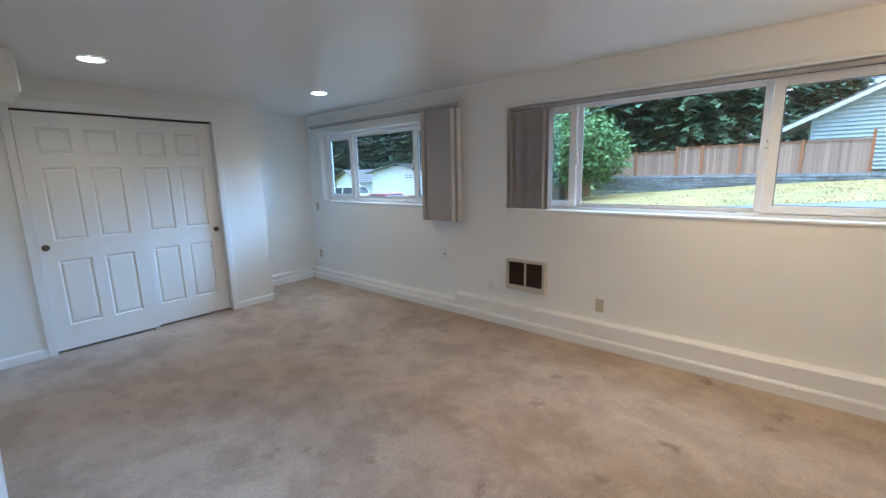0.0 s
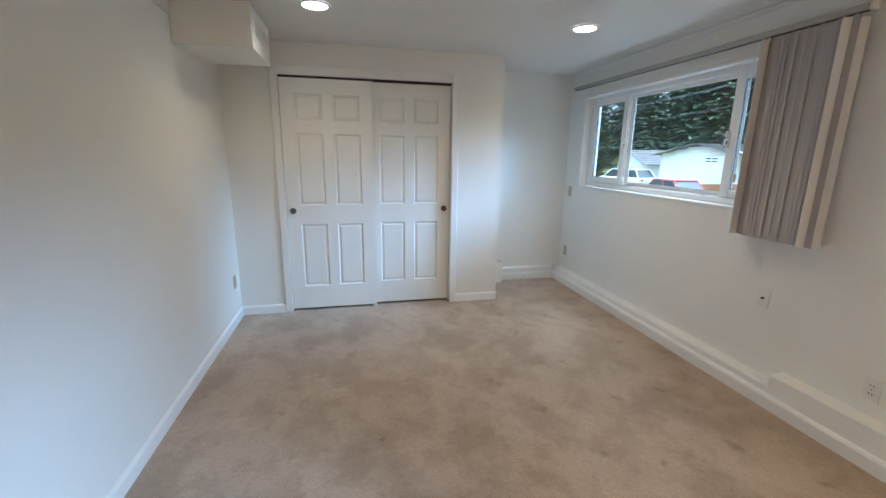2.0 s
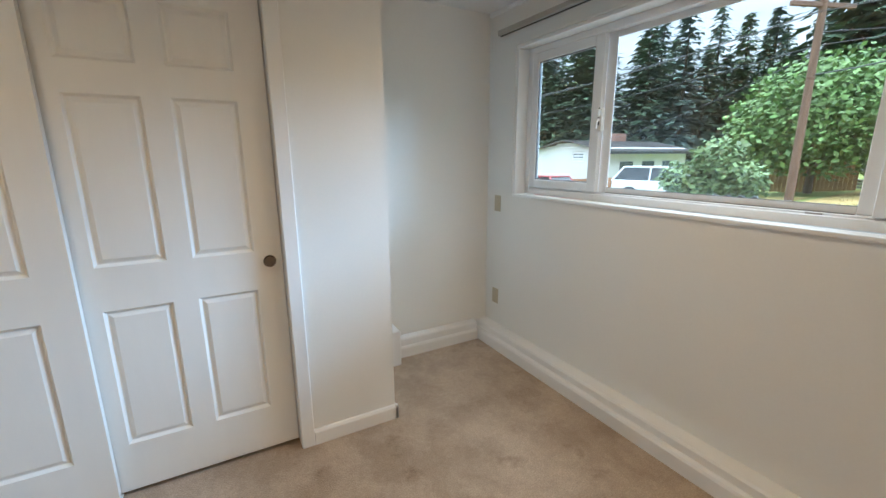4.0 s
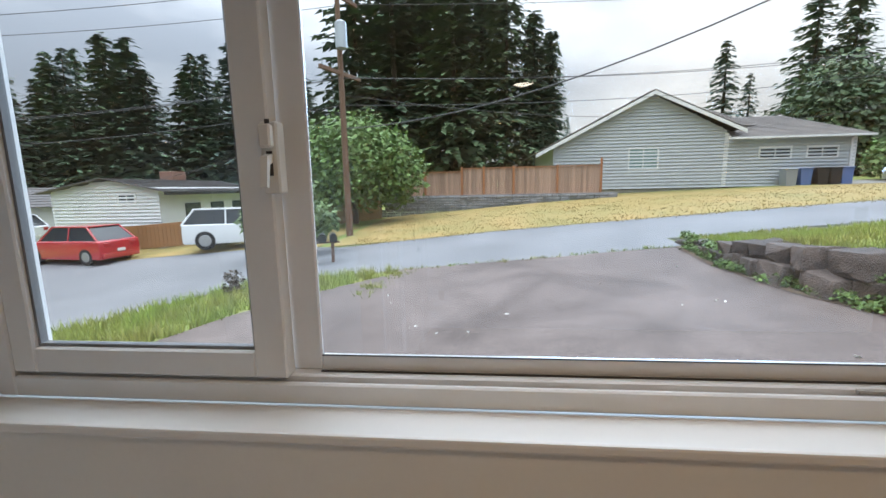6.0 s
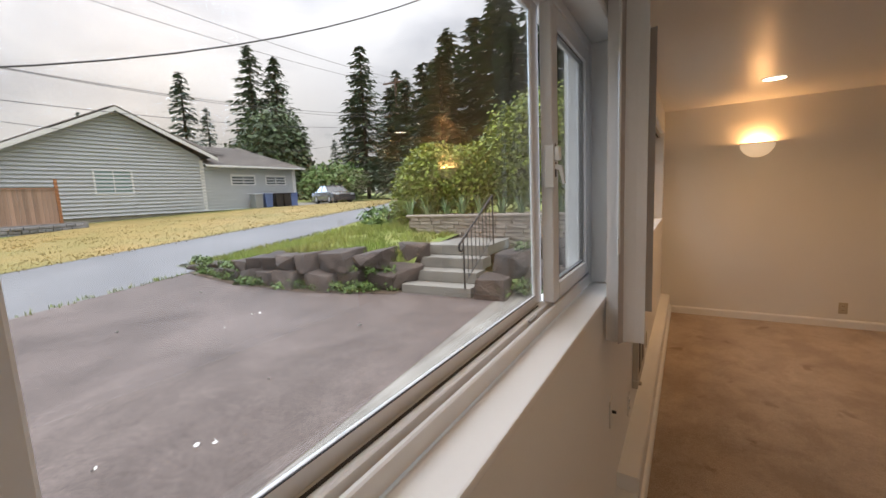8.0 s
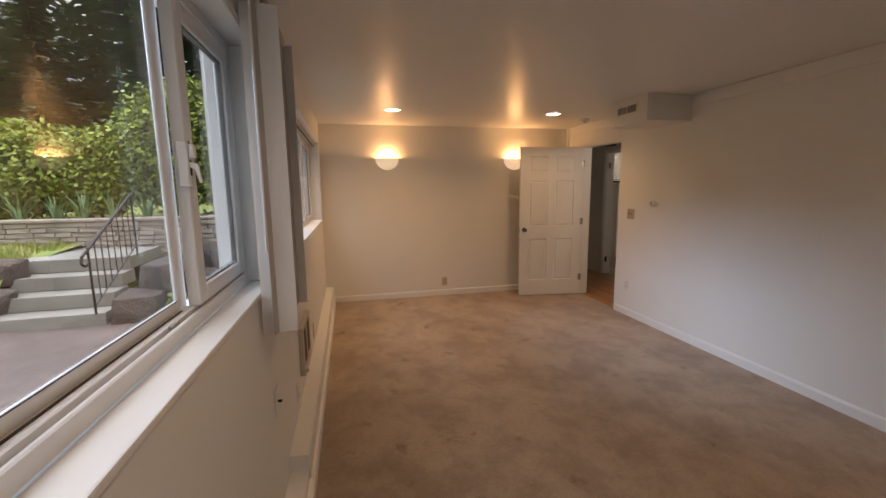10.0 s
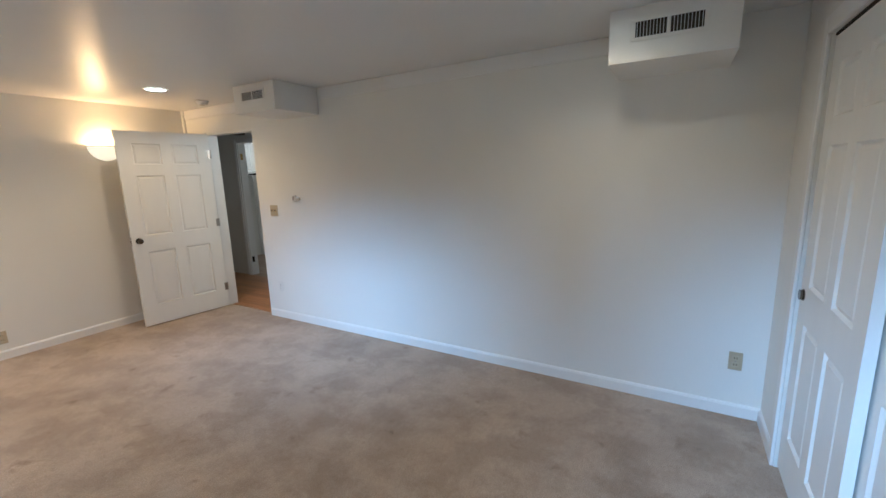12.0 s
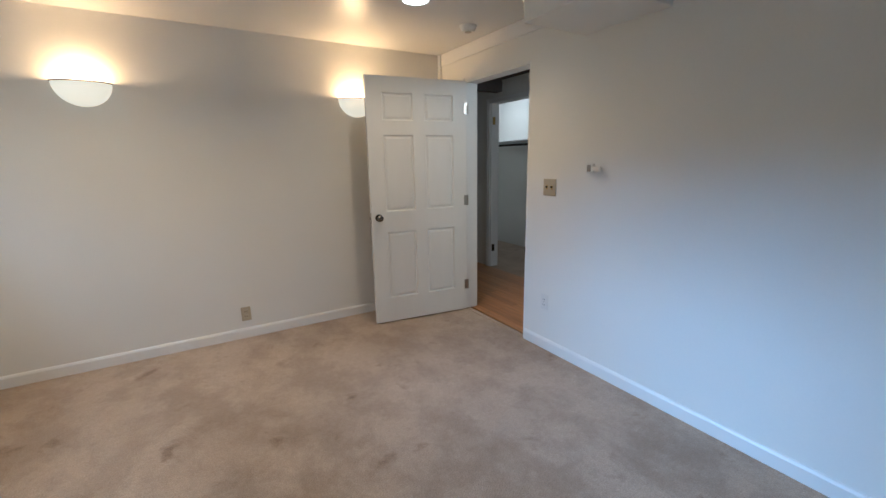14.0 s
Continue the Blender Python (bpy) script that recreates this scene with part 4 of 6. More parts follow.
sheet("pavement_strip", lambda x: (-0.6, 12.4), [3.60, 4.4, 5.0, 5.54], 14, M_CONC, 0.03, "concrete strip along the house wall", "pavement", along="x")
sheet("lawn_dry", lambda y: (float(np.interp(y, *ROAD_FAR)) + 0.02, 29.5 if y < -1.5 else 26.6), [-60, -40, -25, -18, -14, -10.6, -6, -1.6, -1.4, 2, 4.8, 8, 10.6], 9, M_DRY, 0.03, "sun-dried golden lawn beyond the street", "lawn")
sheet("lawn_far_left", lambda y: (float(np.interp(y, *ROAD_FAR)) + 0.02, 22.5), [11.0, 13, 16.4, 20, 24], 5, M_DRY, 0.028, "patchy yellow-green lawn by the white house", "lawn")
sheet("side_drive", lambda y: (17.6, 34.0), [-22.5, -18.5, -16.5, -15.2], 6, M_CONC, 0.05, "pale concrete drive beside the grey house", "driveway")


def terrace_h(x, y):
    edge = float(np.interp(x, *DRIVE_LO))
    rise = min(1.0, max(0.0, (edge - 0.15 - y) / 0.35))
    return 0.02 + rise * 0.55 * min(1.0, max(0.0, (13.0 - x) / 3.5)) * min(1.0, max(0.25, (y + 12) / 9))


sheet("lawn_terrace", lambda x: (float(np.interp(x, *DRIVE_LO)) - 0.1, -11.0), [7.15, 7.6, 8.2, 8.8, 9.6, 10.6, 11.6, 12.4, 13.0, 13.6], 22, M_GRASS, 0.0, "raised green lawn above the boulder wall", "lawn", along="x", height=terrace_h)
sheet("soil_bed", lambda x: (float(np.interp(x, *DRIVE_LO)) - 0.25, float(np.interp(x, *DRIVE_LO)) + 0.14), [7.15, 7.8, 8.8, 9.8, 10.6, 11.6, 12.5], 3, M_SOIL, 0.036, "strip of brown leaf litter under the boulders", "soil", along="x")


# ---------- tufts of grass ----------
def blades(name, points, mat, label, seed, h=(0.06, 0.16), w=0.012, per=7, spread=0.10):
    rng = random.Random(seed)
    verts, faces = [], []
    for x, y, z in points:
        for _ in range(per):
            a, r = rng.uniform(0, 6.28), rng.uniform(0, spread)
            px, py = x + r * math.cos(a), y + r * math.sin(a)
            t, hh = rng.uniform(0, 6.28), rng.uniform(*h)
            lean = rng.uniform(0.1, 0.6) * hh
            i = len(verts)
            verts += [(px - w * math.cos(t), py - w * math.sin(t), z - 0.02), (px + w * math.cos(t), py + w * math.sin(t), z - 0.02), (px + lean * math.cos(a), py + lean * math.sin(a), z + hh)]
            faces.append((i, i + 1, i + 2))
    me_ob = raw(name, verts, faces, mat)
    return tagged(me_ob, label, "grass", kind="stuff")


rng = random.Random(4)
pts = []
for _ in range(2600):
    x = rng.uniform(7.3, 13.4)
    y = float(np.interp(x, *DRIVE_LO)) - 0.35 - rng.random() ** 1.6 * 7
    pts.append((x, y, ground_z(x, y) + terrace_h(x, y)))
blades("terrace_grass", pts, M_BLADE, "green lawn grass on the terrace", 1, per=8, h=(0.05, 0.13))
pts = []
while len(pts) < 1500:
    x, y = rng.uniform(6, 13), rng.uniform(7, 15)
    if y > float(np.interp(x, *DRIVE_HI)) and x < float(np.interp(y, *ROAD_NEAR)):
        pts.append((x, y, ground_z(x, y)))
blades("verge_grass", pts, M_BLADE, "long green grass on the verge by the mailboxes", 2, per=9, h=(0.08, 0.28))
pts = [(10.9 + rng.gauss(0, 0.28), 7.3 + rng.gauss(0, 0.14), ground_z(10.9, 7.3) + 0.02) for _ in range(60)] + [(12.0 + rng.gauss(0, 0.25), 7.0 + rng.gauss(0, 0.2), ground_z(12, 7) + 0.02) for _ in range(50)]
for _ in range(110):
    y = rng.uniform(0.8, 7.4)
    x = float(np.interp(y, *ROAD_NEAR)) + rng.gauss(0, 0.05)
    pts.append((x, y, ground_z(x, y) + 0.02))
blades("crack_grass", pts, M_BLADE, "weeds growing in the joint between driveway and street", 3, per=4, h=(0.02, 0.10))
pts = []
for _ in range(2600):
    y = rng.uniform(-20, 10)
    lo = float(np.interp(y, *ROAD_FAR))
    x = lo + rng.random() ** 1.5 * (26 - lo)
    pts.append((x, y, ground_z(x, y) + 0.03))
blades("dry_lawn_grass", pts, M_BLADEDRY, "dry golden lawn grass", 5, per=9, h=(0.0, 0.035), w=0.02, spread=0.5)

# ---------- steps, rail, planter wall ----------
steps = thing("garden_steps", pose(6.52, 0.27, -0.03, 0, 0, 3), "weathered concrete garden steps beside boulders", "steps")
sw, riser, tread = 1.20, 0.172, 0.30
for i in range(4):
    part("step", boxes(((-sw / 2 + 0.02 * i, -tread * (i + 1) - (1.3 if i == 3 else 0.05), -0.1 if i == 0 else riser * i), (sw / 2 + (0.0 if i < 3 else 0.25), -tread * i + 0.02, riser * (i + 1))), bevel=0.012, segments=2), M_CONC, steps)

rail = thing("handrail", pose(5.99, 0.27, -0.03), "thin black wrought iron stair handrail", "handrail")
bm = bmesh.new()
rod(bm, (0, 0.02, 0.17), (0, 0.02, 0.93), 0.013, sides=8)
rod(bm, (0, -1.05, 0.69), (0, -1.05, 1.50), 0.013, sides=8)
part("post", bm, M_IRON, rail)
bm = bmesh.new()
rod(bm, (0, 0.14, 0.84), (0, -1.05, 1.50), 0.017, sides=8)
rod(bm, (0, 0.14, 0.84), (0, 0.16, 0.77), 0.015, sides=8)
rod(bm, (0, 0.16, 0.77), (0, 0.10, 0.73), 0.013, sides=8)
rod(bm, (0, 0.10, 0.73), (0, 0.03, 0.76), 0.011, sides=8)
part("grab_rail", bm, M_IRON, rail)
bm = bmesh.new()
rod(bm, (0, 0.02, 0.26), (0, -1.05, 0.82), 0.008, sides=6)
part("lower_rail", bm, M_IRON, rail)
for i in range(1, 8):
    f = i / 8
    bm = bmesh.new()
    rod(bm, (0, 0.02 - 1.07 * f, 0.26 + 0.56 * f), (0, 0.02 - 1.07 * f, 0.93 + 0.57 * f), 0.006, sides=6)
    part("baluster", bm, M_IRON, rail)

planter = thing("planter_wall", pose(4.65, -1.72, 0.46, 0, 0, -2), "low planter wall of tan split-face blocks", "retaining wall")
part("core", boxes(((0.02, -0.28, -0.5), (3.80, -0.05, 0.60))), M_SOIL, planter, "dark backing behind the blocks")
rng = random.Random(11)
kinds = []
for k in range(6):
    bm = bmesh.new()
    ln = (0.22, 0.30, 0.36, 0.42, 0.33, 0.27)[k]
    box(bm, (0.004, -0.05, 0.003), (ln - 0.004, 0.06, 0.072), 0.007)
    for v in bm.verts:
        if v.co.y > 0.02:
            v.co.y += rng.uniform(-0.014, 0.014)
    kinds.append((ln, mesh_of("block", bm, M_BLOCK)))
for course in range(8):
    x = -0.1 * (course % 2) + 0.02
    while x < 3.75:
        ln, me = kinds[rng.randrange(6)]
        if x + ln <= 3.86 and x >= 0:
            b = new("block", me)
            b.parent, b.location = planter, (x, rng.uniform(-0.012, 0.012), course * 0.075)
        x += ln
part("coping", boxes(((0, -0.10, 0.601), (3.82, 0.085, 0.655)), bevel=0.012), M_BLOCK, planter, "flat capping stones")


# ---------- boulders ----------
def boulder_mesh(seed):
    # a broken block: the hull of jittered box corners with faces split and chipped
    r = random.Random(seed)
    bm = bmesh.new()
    for sx in (-1, 1):
        for sy in (-1, 1):
            for sz in (-1, 1):
                k = r.uniform(0.34, 0.52)
                bm.verts.new((sx * k * r.uniform(0.8, 1.05), sy * k * r.uniform(0.8, 1.05), sz * k * r.uniform(0.75, 1.05)))
    for _ in range(2):
        v = Vector((r.gauss(0, 1), r.gauss(0, 1), r.gauss(0, 1))).normalized()
        bm.verts.new(v * r.uniform(0.50, 0.60))
    bmesh.ops.convex_hull(bm, input=bm.verts[:])
    bmesh.ops.delete(bm, geom=[v for v in bm.verts if not v.link_faces], context="VERTS")
    bmesh.ops.bevel(bm, geom=bm.edges[:], offset=0.022, segments=1, affect="EDGES", profile=0.5)
    bmesh.ops.triangulate(bm, faces=bm.faces[:])
    bmesh.ops.subdivide_edges(bm, edges=[e for e in bm.edges if e.calc_length() > 0.18], cuts=2, use_grid_fill=True)
    bmesh.ops.recalc_face_normals(bm, faces=bm.faces[:])
    off = Vector((seed * 3.1, seed * 1.7, 0))
    for v in bm.verts:
        v.co += v.co.normalized() * (0.03 * noise.noise(v.co * 5 + off) + 0.022 * noise.noise(v.co * 13 + off))
    return mesh_of("boulder", bm, M_ROCK)


BOULDERS = [boulder_mesh(s) for s in range(11)]


def boulder(x, y, z, sx, sy, sz, turn, label="rough dark basalt boulder in the garden wall"):
    b = new("boulder", BOULDERS[rng.randrange(11)])
    b.matrix_basis = pose(x, y, z, rng.uniform(-7, 7), rng.uniform(-7, 7), turn)
    b.scale = (sx, sy, sz)
    return tagged(b, label, "boulder", "garden wall boulders")


for tier in range(2):
    x = 7.2 + 0.25 * tier
    while x < 12.7:
        f = min(1.0, max(0.30, (13.3 - x) / 4.2))
        w = rng.uniform(0.36, 0.72) * max(0.55, f)
        y = float(np.interp(x, *DRIVE_LO)) - 0.20 - 0.10 * tier
        g0 = ground_z(x, y)
        if tier == 0:
            boulder(x + w / 2, y, g0 + 0.13 * f, w * 1.22, 0.62 * f + 0.1, 0.50 * f, rng.uniform(-8, 8))
        else:
            boulder(x + w / 2, y, g0 + 0.44 * f + rng.uniform(-0.03, 0.03), w * 1.22, 0.55 * f + 0.1, 0.42 * f, rng.uniform(-8, 8))
        x += w * 0.97
for bx, by, bz, s in ((5.62, 0.05, 0.12, 0.62), (5.45, -0.35, 0.42, 0.72), (5.0, -0.5, 0.20, 0.85), (4.75, -0.7, 0.55, 0.7), (4.4, -0.6, 0.1, 0.7), (7.25, 0.02, 0.22, 0.55), (7.3, -0.35, 0.55, 0.55)):
    boulder(bx, by, bz, s, s * 0.85, s * 0.8, rng.uniform(0, 90))


# ---------- foliage ----------
def leaf_cloud(rng, centres, count, size, droop=0.3, hollow=0.55, elong=1.7):
    """Small leaf quads through a set of ellipsoids (centre, radii), denser outside."""
    verts, faces = [], []
    total = sum(r[0] * r[1] * r[2] for _, r in centres)
    for c, r in centres:
        k = int(count * r[0] * r[1] * r[2] / total)
        for _ in range(k):
            d = Vector((rng.gauss(0, 1), rng.gauss(0, 1), rng.gauss(0, 1))).normalized()
            q = hollow + (1 - hollow) * rng.random() ** 0.6 + 0.10 * rng.gauss(0, 1)
            p = Vector((c[0] + d.x * r[0] * q, c[1] + d.y * r[1] * q, c[2] + d.z * r[2] * q))
            u = Vector((rng.gauss(0, 1) + d.x, rng.gauss(0, 1) + d.y, rng.gauss(0, 0.6) - droop)).normalized()
            n = Vector((rng.gauss(0, 0.6) + d.x, rng.gauss(0, 0.6) + d.y, rng.gauss(0, 0.5) + 0.8)).normalized()
            v = u.cross(n).normalized()
            s = size * rng.uniform(0.6, 1.3)
            i = len(verts)
            verts += [p - u * s * 0.5 * elong, p + v * s * 0.5, p + u * s * 0.5 * elong, p - v * s * 0.5]
            faces.append((i, i + 1, i + 2, i + 3))
    return [tuple(v) for v in verts], faces


def broadleaf(name, place, centres, count, size, mat, label, category, trunk=0.12, seed=0, limbs=5):
    r = random.Random(seed)
    t = thing(name, pose(*place), label, category)
    bm = bmesh.new()
    top = max(c[2] for c, _ in centres)
    low = min(c[2] - 0.6 * q[2] for c, q in centres)
    rod(bm, (0, 0, -0.15), (0.03, 0.02, max(0.3, low + 0.3)), trunk, trunk * 0.7, sides=9)
    for k in range(limbs):
        c, q = centres[k % len(centres)]
        rod(bm, (0.02, 0.02, max(0.15, low * 0.7)), (c[0] + r.uniform(-0.3, 0.3) * q[0], c[1] + r.uniform(-0.3, 0.3) * q[1], c[2]), trunk * 0.5, trunk * 0.12, sides=6)
    part("trunk", bm, M_BARK, t)
    v, f = leaf_cloud(r, centres, count, size)
    raw("crown", v, f, mat, t)
    return t


def conifer_mesh(name, seed, h, base_r, bare, mat, density=1.0, ragged=0.35, columnar=False):
    """Needle sprays on drooping whorled branches, from_pydata, height h."""
    r = random.Random(seed)
    verts, faces = [], []
    z = bare * h
    while z < h * 0.985:
        f = (z - bare * h) / (h * (1 - bare))
        reach = base_r * ((1 - f) ** (0.75 if not columnar else 0.45)) * (0.9 if f > 0.08 else 0.65)
        n = int((7 + 5 * (1 - f)) * density)
        for _ in range(n):
            a = r.uniform(0, 6.283)
            ln = reach * r.uniform(1 - ragged, 1.12) + 0.15
            drop = r.uniform(0.10, 0.42) * ln * (1.2 - f)
            zz = z + r.uniform(-0.02, 0.02) * h
            ca, sa = math.cos(a), math.sin(a)
            m = max(3, int(ln / 0.5 * density))
            for k in range(m):
                g = (k + r.random()) / m
                px, py, pz = ca * ln * g, sa * ln * g, zz - drop * g * g + 0.10 * ln * g
                s = (0.30 + 0.55 * (1 - abs(g - 0.45))) * (0.50 + 0.10 * base_r)
                side = r.uniform(-1.15, 1.15)
                da, db = math.cos(a + side), math.sin(a + side)
                hang = r.uniform(0.15, 0.6) * s
                w = 0.40 * s
                i = len(verts)
                verts += [(px - db * w, py + da * w, pz), (px + da * s, py + db * s, pz - hang), (px + db * w, py - da * w, pz - 0.08 * s), (px - da * 0.25 * s, py - db * 0.25 * s, pz + 0.05 * s)]
                faces.append((i, i + 1, i + 2, i + 3))
        z += h * (0.017 if not columnar else 0.014) * r.uniform(0.7, 1.3) / max(0.6, density)
    me = bpy.data.meshes.new(name)
    me.from_pydata(verts, [], faces)
    me.materials.append(mat)
    bm = bmesh.new()
    rod(bm, (0, 0, -0.6), (0, 0, h * 0.55), 0.014 * h, 0.009 * h, sides=9)
    rod(bm, (0, 0, h * 0.55), (0, 0, h * 0.97), 0.009 * h, 0.02, sides=7)
    tm = mesh_of(name + "_trunk", bm, M_BARK)
    return me, tm


FIRS = {
    "fir": conifer_mesh("fir_crown", 1, 26, 7.6, 0.10, M_FIR, 1.0),
    "fir_b": conifer_mesh("fir_crown_b", 2, 26, 7.0, 0.16, M_FIR, 1.0, 0.55),
    "hemlock": conifer_mesh("hemlock_crown", 3, 24, 7.2, 0.05, M_FIR2, 1.05, 0.4),
    "slim": conifer_mesh("slim_crown", 4, 22, 5.0, 0.08, M_FIRHAZE, 0.9, 0.4),
    "column": conifer_mesh("column_crown", 5, 18, 2.6, 0.03, M_FIR, 1.4, 0.15, True),
}


def conifer(kind, x, y, height, width=1.0, label="tall dark green conifer", z=None):
    crown, trunk = FIRS[kind]
    base = {"fir": 26, "fir_b": 26, "hemlock": 24, "slim": 22, "column": 18}[kind]
    t = thing("conifer_tree", pose(x, y, ground_z(x, y) if z is None else z, 0, 0, (x * 37 + y * 91) % 360), label, "tree", "conifers")
    s = height / base
    for n, me in (("crown", crown), ("trunk", trunk)):
        o = new(n, me)
        o.parent, o.scale = t, (s * width, s * width, s)
    return t


# dark grove behind the fence
for k, x, y, h, w in (("fir", 45, 17.5, 27, 0.95), ("fir_b", 44, 13.5, 28, 1.0), ("fir", 47, 10.5, 29, 0.9), ("hemlock", 42, 7.6, 25, 0.85), ("fir_b", 45, 5.0, 27, 0.9), ("hemlock", 43, 2.8, 23, 0.75), ("fir", 50, 8, 28, 1.0), ("fir", 51, 14, 28, 1.0)):
    conifer(k, x, y, h, w)
conifer("column", 43.0, 0.3, 15.5, 1.0, "dense columnar dark conifer")
conifer("column", 43.8, -1.3, 14.0, 1.0, "dense columnar dark conifer")
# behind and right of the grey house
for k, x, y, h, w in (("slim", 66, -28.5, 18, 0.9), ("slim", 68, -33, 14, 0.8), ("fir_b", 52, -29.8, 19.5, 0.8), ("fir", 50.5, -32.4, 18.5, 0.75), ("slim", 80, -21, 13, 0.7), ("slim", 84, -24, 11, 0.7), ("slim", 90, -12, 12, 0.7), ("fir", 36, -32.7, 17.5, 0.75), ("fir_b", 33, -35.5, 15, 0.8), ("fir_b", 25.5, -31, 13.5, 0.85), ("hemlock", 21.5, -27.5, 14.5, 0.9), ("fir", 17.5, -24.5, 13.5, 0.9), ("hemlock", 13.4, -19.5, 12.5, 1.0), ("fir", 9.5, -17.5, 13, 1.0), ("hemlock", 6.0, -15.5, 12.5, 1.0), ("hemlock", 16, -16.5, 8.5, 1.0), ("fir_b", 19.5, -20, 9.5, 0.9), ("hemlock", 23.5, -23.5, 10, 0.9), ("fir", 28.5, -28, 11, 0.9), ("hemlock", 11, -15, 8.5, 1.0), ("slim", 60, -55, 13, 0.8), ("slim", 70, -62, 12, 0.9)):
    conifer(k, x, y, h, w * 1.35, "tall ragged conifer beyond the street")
# left woods
rng = random.Random(21)
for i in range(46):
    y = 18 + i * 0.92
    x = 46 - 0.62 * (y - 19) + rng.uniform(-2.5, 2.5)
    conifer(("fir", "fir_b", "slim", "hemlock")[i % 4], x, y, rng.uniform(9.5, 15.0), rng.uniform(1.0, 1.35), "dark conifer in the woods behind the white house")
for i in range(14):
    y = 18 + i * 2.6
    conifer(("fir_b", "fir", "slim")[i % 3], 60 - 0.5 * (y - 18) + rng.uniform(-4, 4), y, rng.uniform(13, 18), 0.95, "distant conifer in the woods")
for i, (x, y, h) in enumerate(((6, 44, 14), (12, 47, 15), (18, 46, 16), (24, 48, 15), (0, 40, 14))):
    conifer(("fir", "hemlock", "fir_b")[i % 3], x, y, h, 1.0, "dark conifer at the end of the street")

broadleaf("maple_tree", (23.6, 11.6, -0.1), [((0, 0, 3.0), (2.6, 2.9, 2.3)), ((0.4, 1.7, 2.3), (1.9, 1.9, 1.7)), ((0.2, -1.8, 2.5), (1.9, 1.9, 1.8))], 14000, 0.15, M_LEAF, "big rounded bright green broadleaf tree", "tree", 0.16, 5)
broadleaf("young_tree", (15.6, 11.25, ground_z(15.6, 11.25)), [((0, -0.15, 1.85), (0.8, 0.75, 0.65)), ((0.1, -0.85, 1.25), (0.7, 0.7, 0.55)), ((-0.1, 0.75, 1.2), (0.75, 0.85, 0.6)), ((0, 0.1, 1.0), (0.8, 0.9, 0.45))], 3000, 0.13, M_LEAF2, "small pale-leaved ornamental tree by the mailboxes", "tree", 0.045, 6)
broadleaf("roadside_tree", (42.7, -25.4, 1.3), [((0, 0, 5.6), (3.6, 3.6, 4.8)), ((0.4, 1.2, 3.2), (3.4, 3.4, 2.8)), ((-0.4, -1.2, 3.0), (3.2, 3.4, 2.6))], 11000, 0.34, M_FIR2, "broad dark green cedar-like tree", "tree", 0.25, 7)
broadleaf("round_bush", (33, -24.5, 1.6), [((0, 0, 1.6), (2.8, 3.2, 1.9)), ((0, 2.2, 1.2), (1.8, 2.0, 1.3))], 5000, 0.25, M_LEAF, "rounded green bushes beyond the parked car", "bush", 0.1, 8)
for i, (x, y, z, c, n) in enumerate((
        (8.9, -3.2, 0.8, [((0, 0, 0.95), (0.75, 0.7, 0.75)), ((-0.2, 0.1, 1.45), (0.5, 0.5, 0.5)), ((0.3, 0.2, 0.45), (0.5, 0.5, 0.45))], 2600),
        (8.2, -3.0, 0.95, [((0, 0, 0.9), (0.75, 0.7, 0.75)), ((0.2, 0, 1.35), (0.5, 0.5, 0.45))], 2600),
        (7.4, -2.9, 1.0, [((0, 0, 0.85), (0.75, 0.65, 0.75)), ((-0.3, 0, 1.25), (0.5, 0.5, 0.40))], 2400),
        (6.2, -2.7, 1.0, [((0, 0, 1.2), (0.85, 0.65, 1.05)), ((-0.4, 0, 1.9), (0.6, 0.5, 0.6))], 3000),
        (5.1, -2.7, 1.0, [((0, 0, 1.3), (0.8, 0.65, 1.2))], 2600))):
    broadleaf("garden_shrub", (x, y, z), c, int(n * 3.0), 0.055, M_SHRUB, "loose yellow-green shrub behind the block planter", "shrub", 0.035, 30 + i, 7)
broadleaf("dark_shrub", (10.1, -3.3, 0.75), [((0, 0, 0.25), (0.9, 0.6, 0.3))], 900, 0.07, M_LEAF, "low dark green spreading shrub", "shrub", 0.03, 41, 5)
broadleaf("garden_bush", (20.6, 16.9, ground_z(20.6, 16.9)), [((0, 0, 0.7), (0.9, 1.0, 0.8))], 900, 0.16, M_LEAF2, "green bush before the stained fence", "bush", 0.05, 42)
broadleaf("potted_shrub", (18.6, 11.55, ground_z(18.6, 11.55) + 0.45), [((0, 0, 0.5), (0.4, 0.4, 0.45))], 350, 0.12, M_LEAF2, "pale shrub in a tub by the utility pole", "shrub", 0.03, 43)
tub = thing("plant_tub", pose(18.6, 11.55, ground_z(18.6, 11.55)), "black plastic plant tub on the ground", "plant pot")
bm = bmesh.new()
rod(bm, (0, 0, 0), (0, 0, 0.46), 0.26, 0.33, sides=18)
rod(bm, (0, 0, 0.46), (0, 0, 0.50), 0.35, 0.35, sides=18)
part("tub", bm, M_BLACK, tub)

# irises on the planter, ivy on the boulders
rng = random.Random(8)
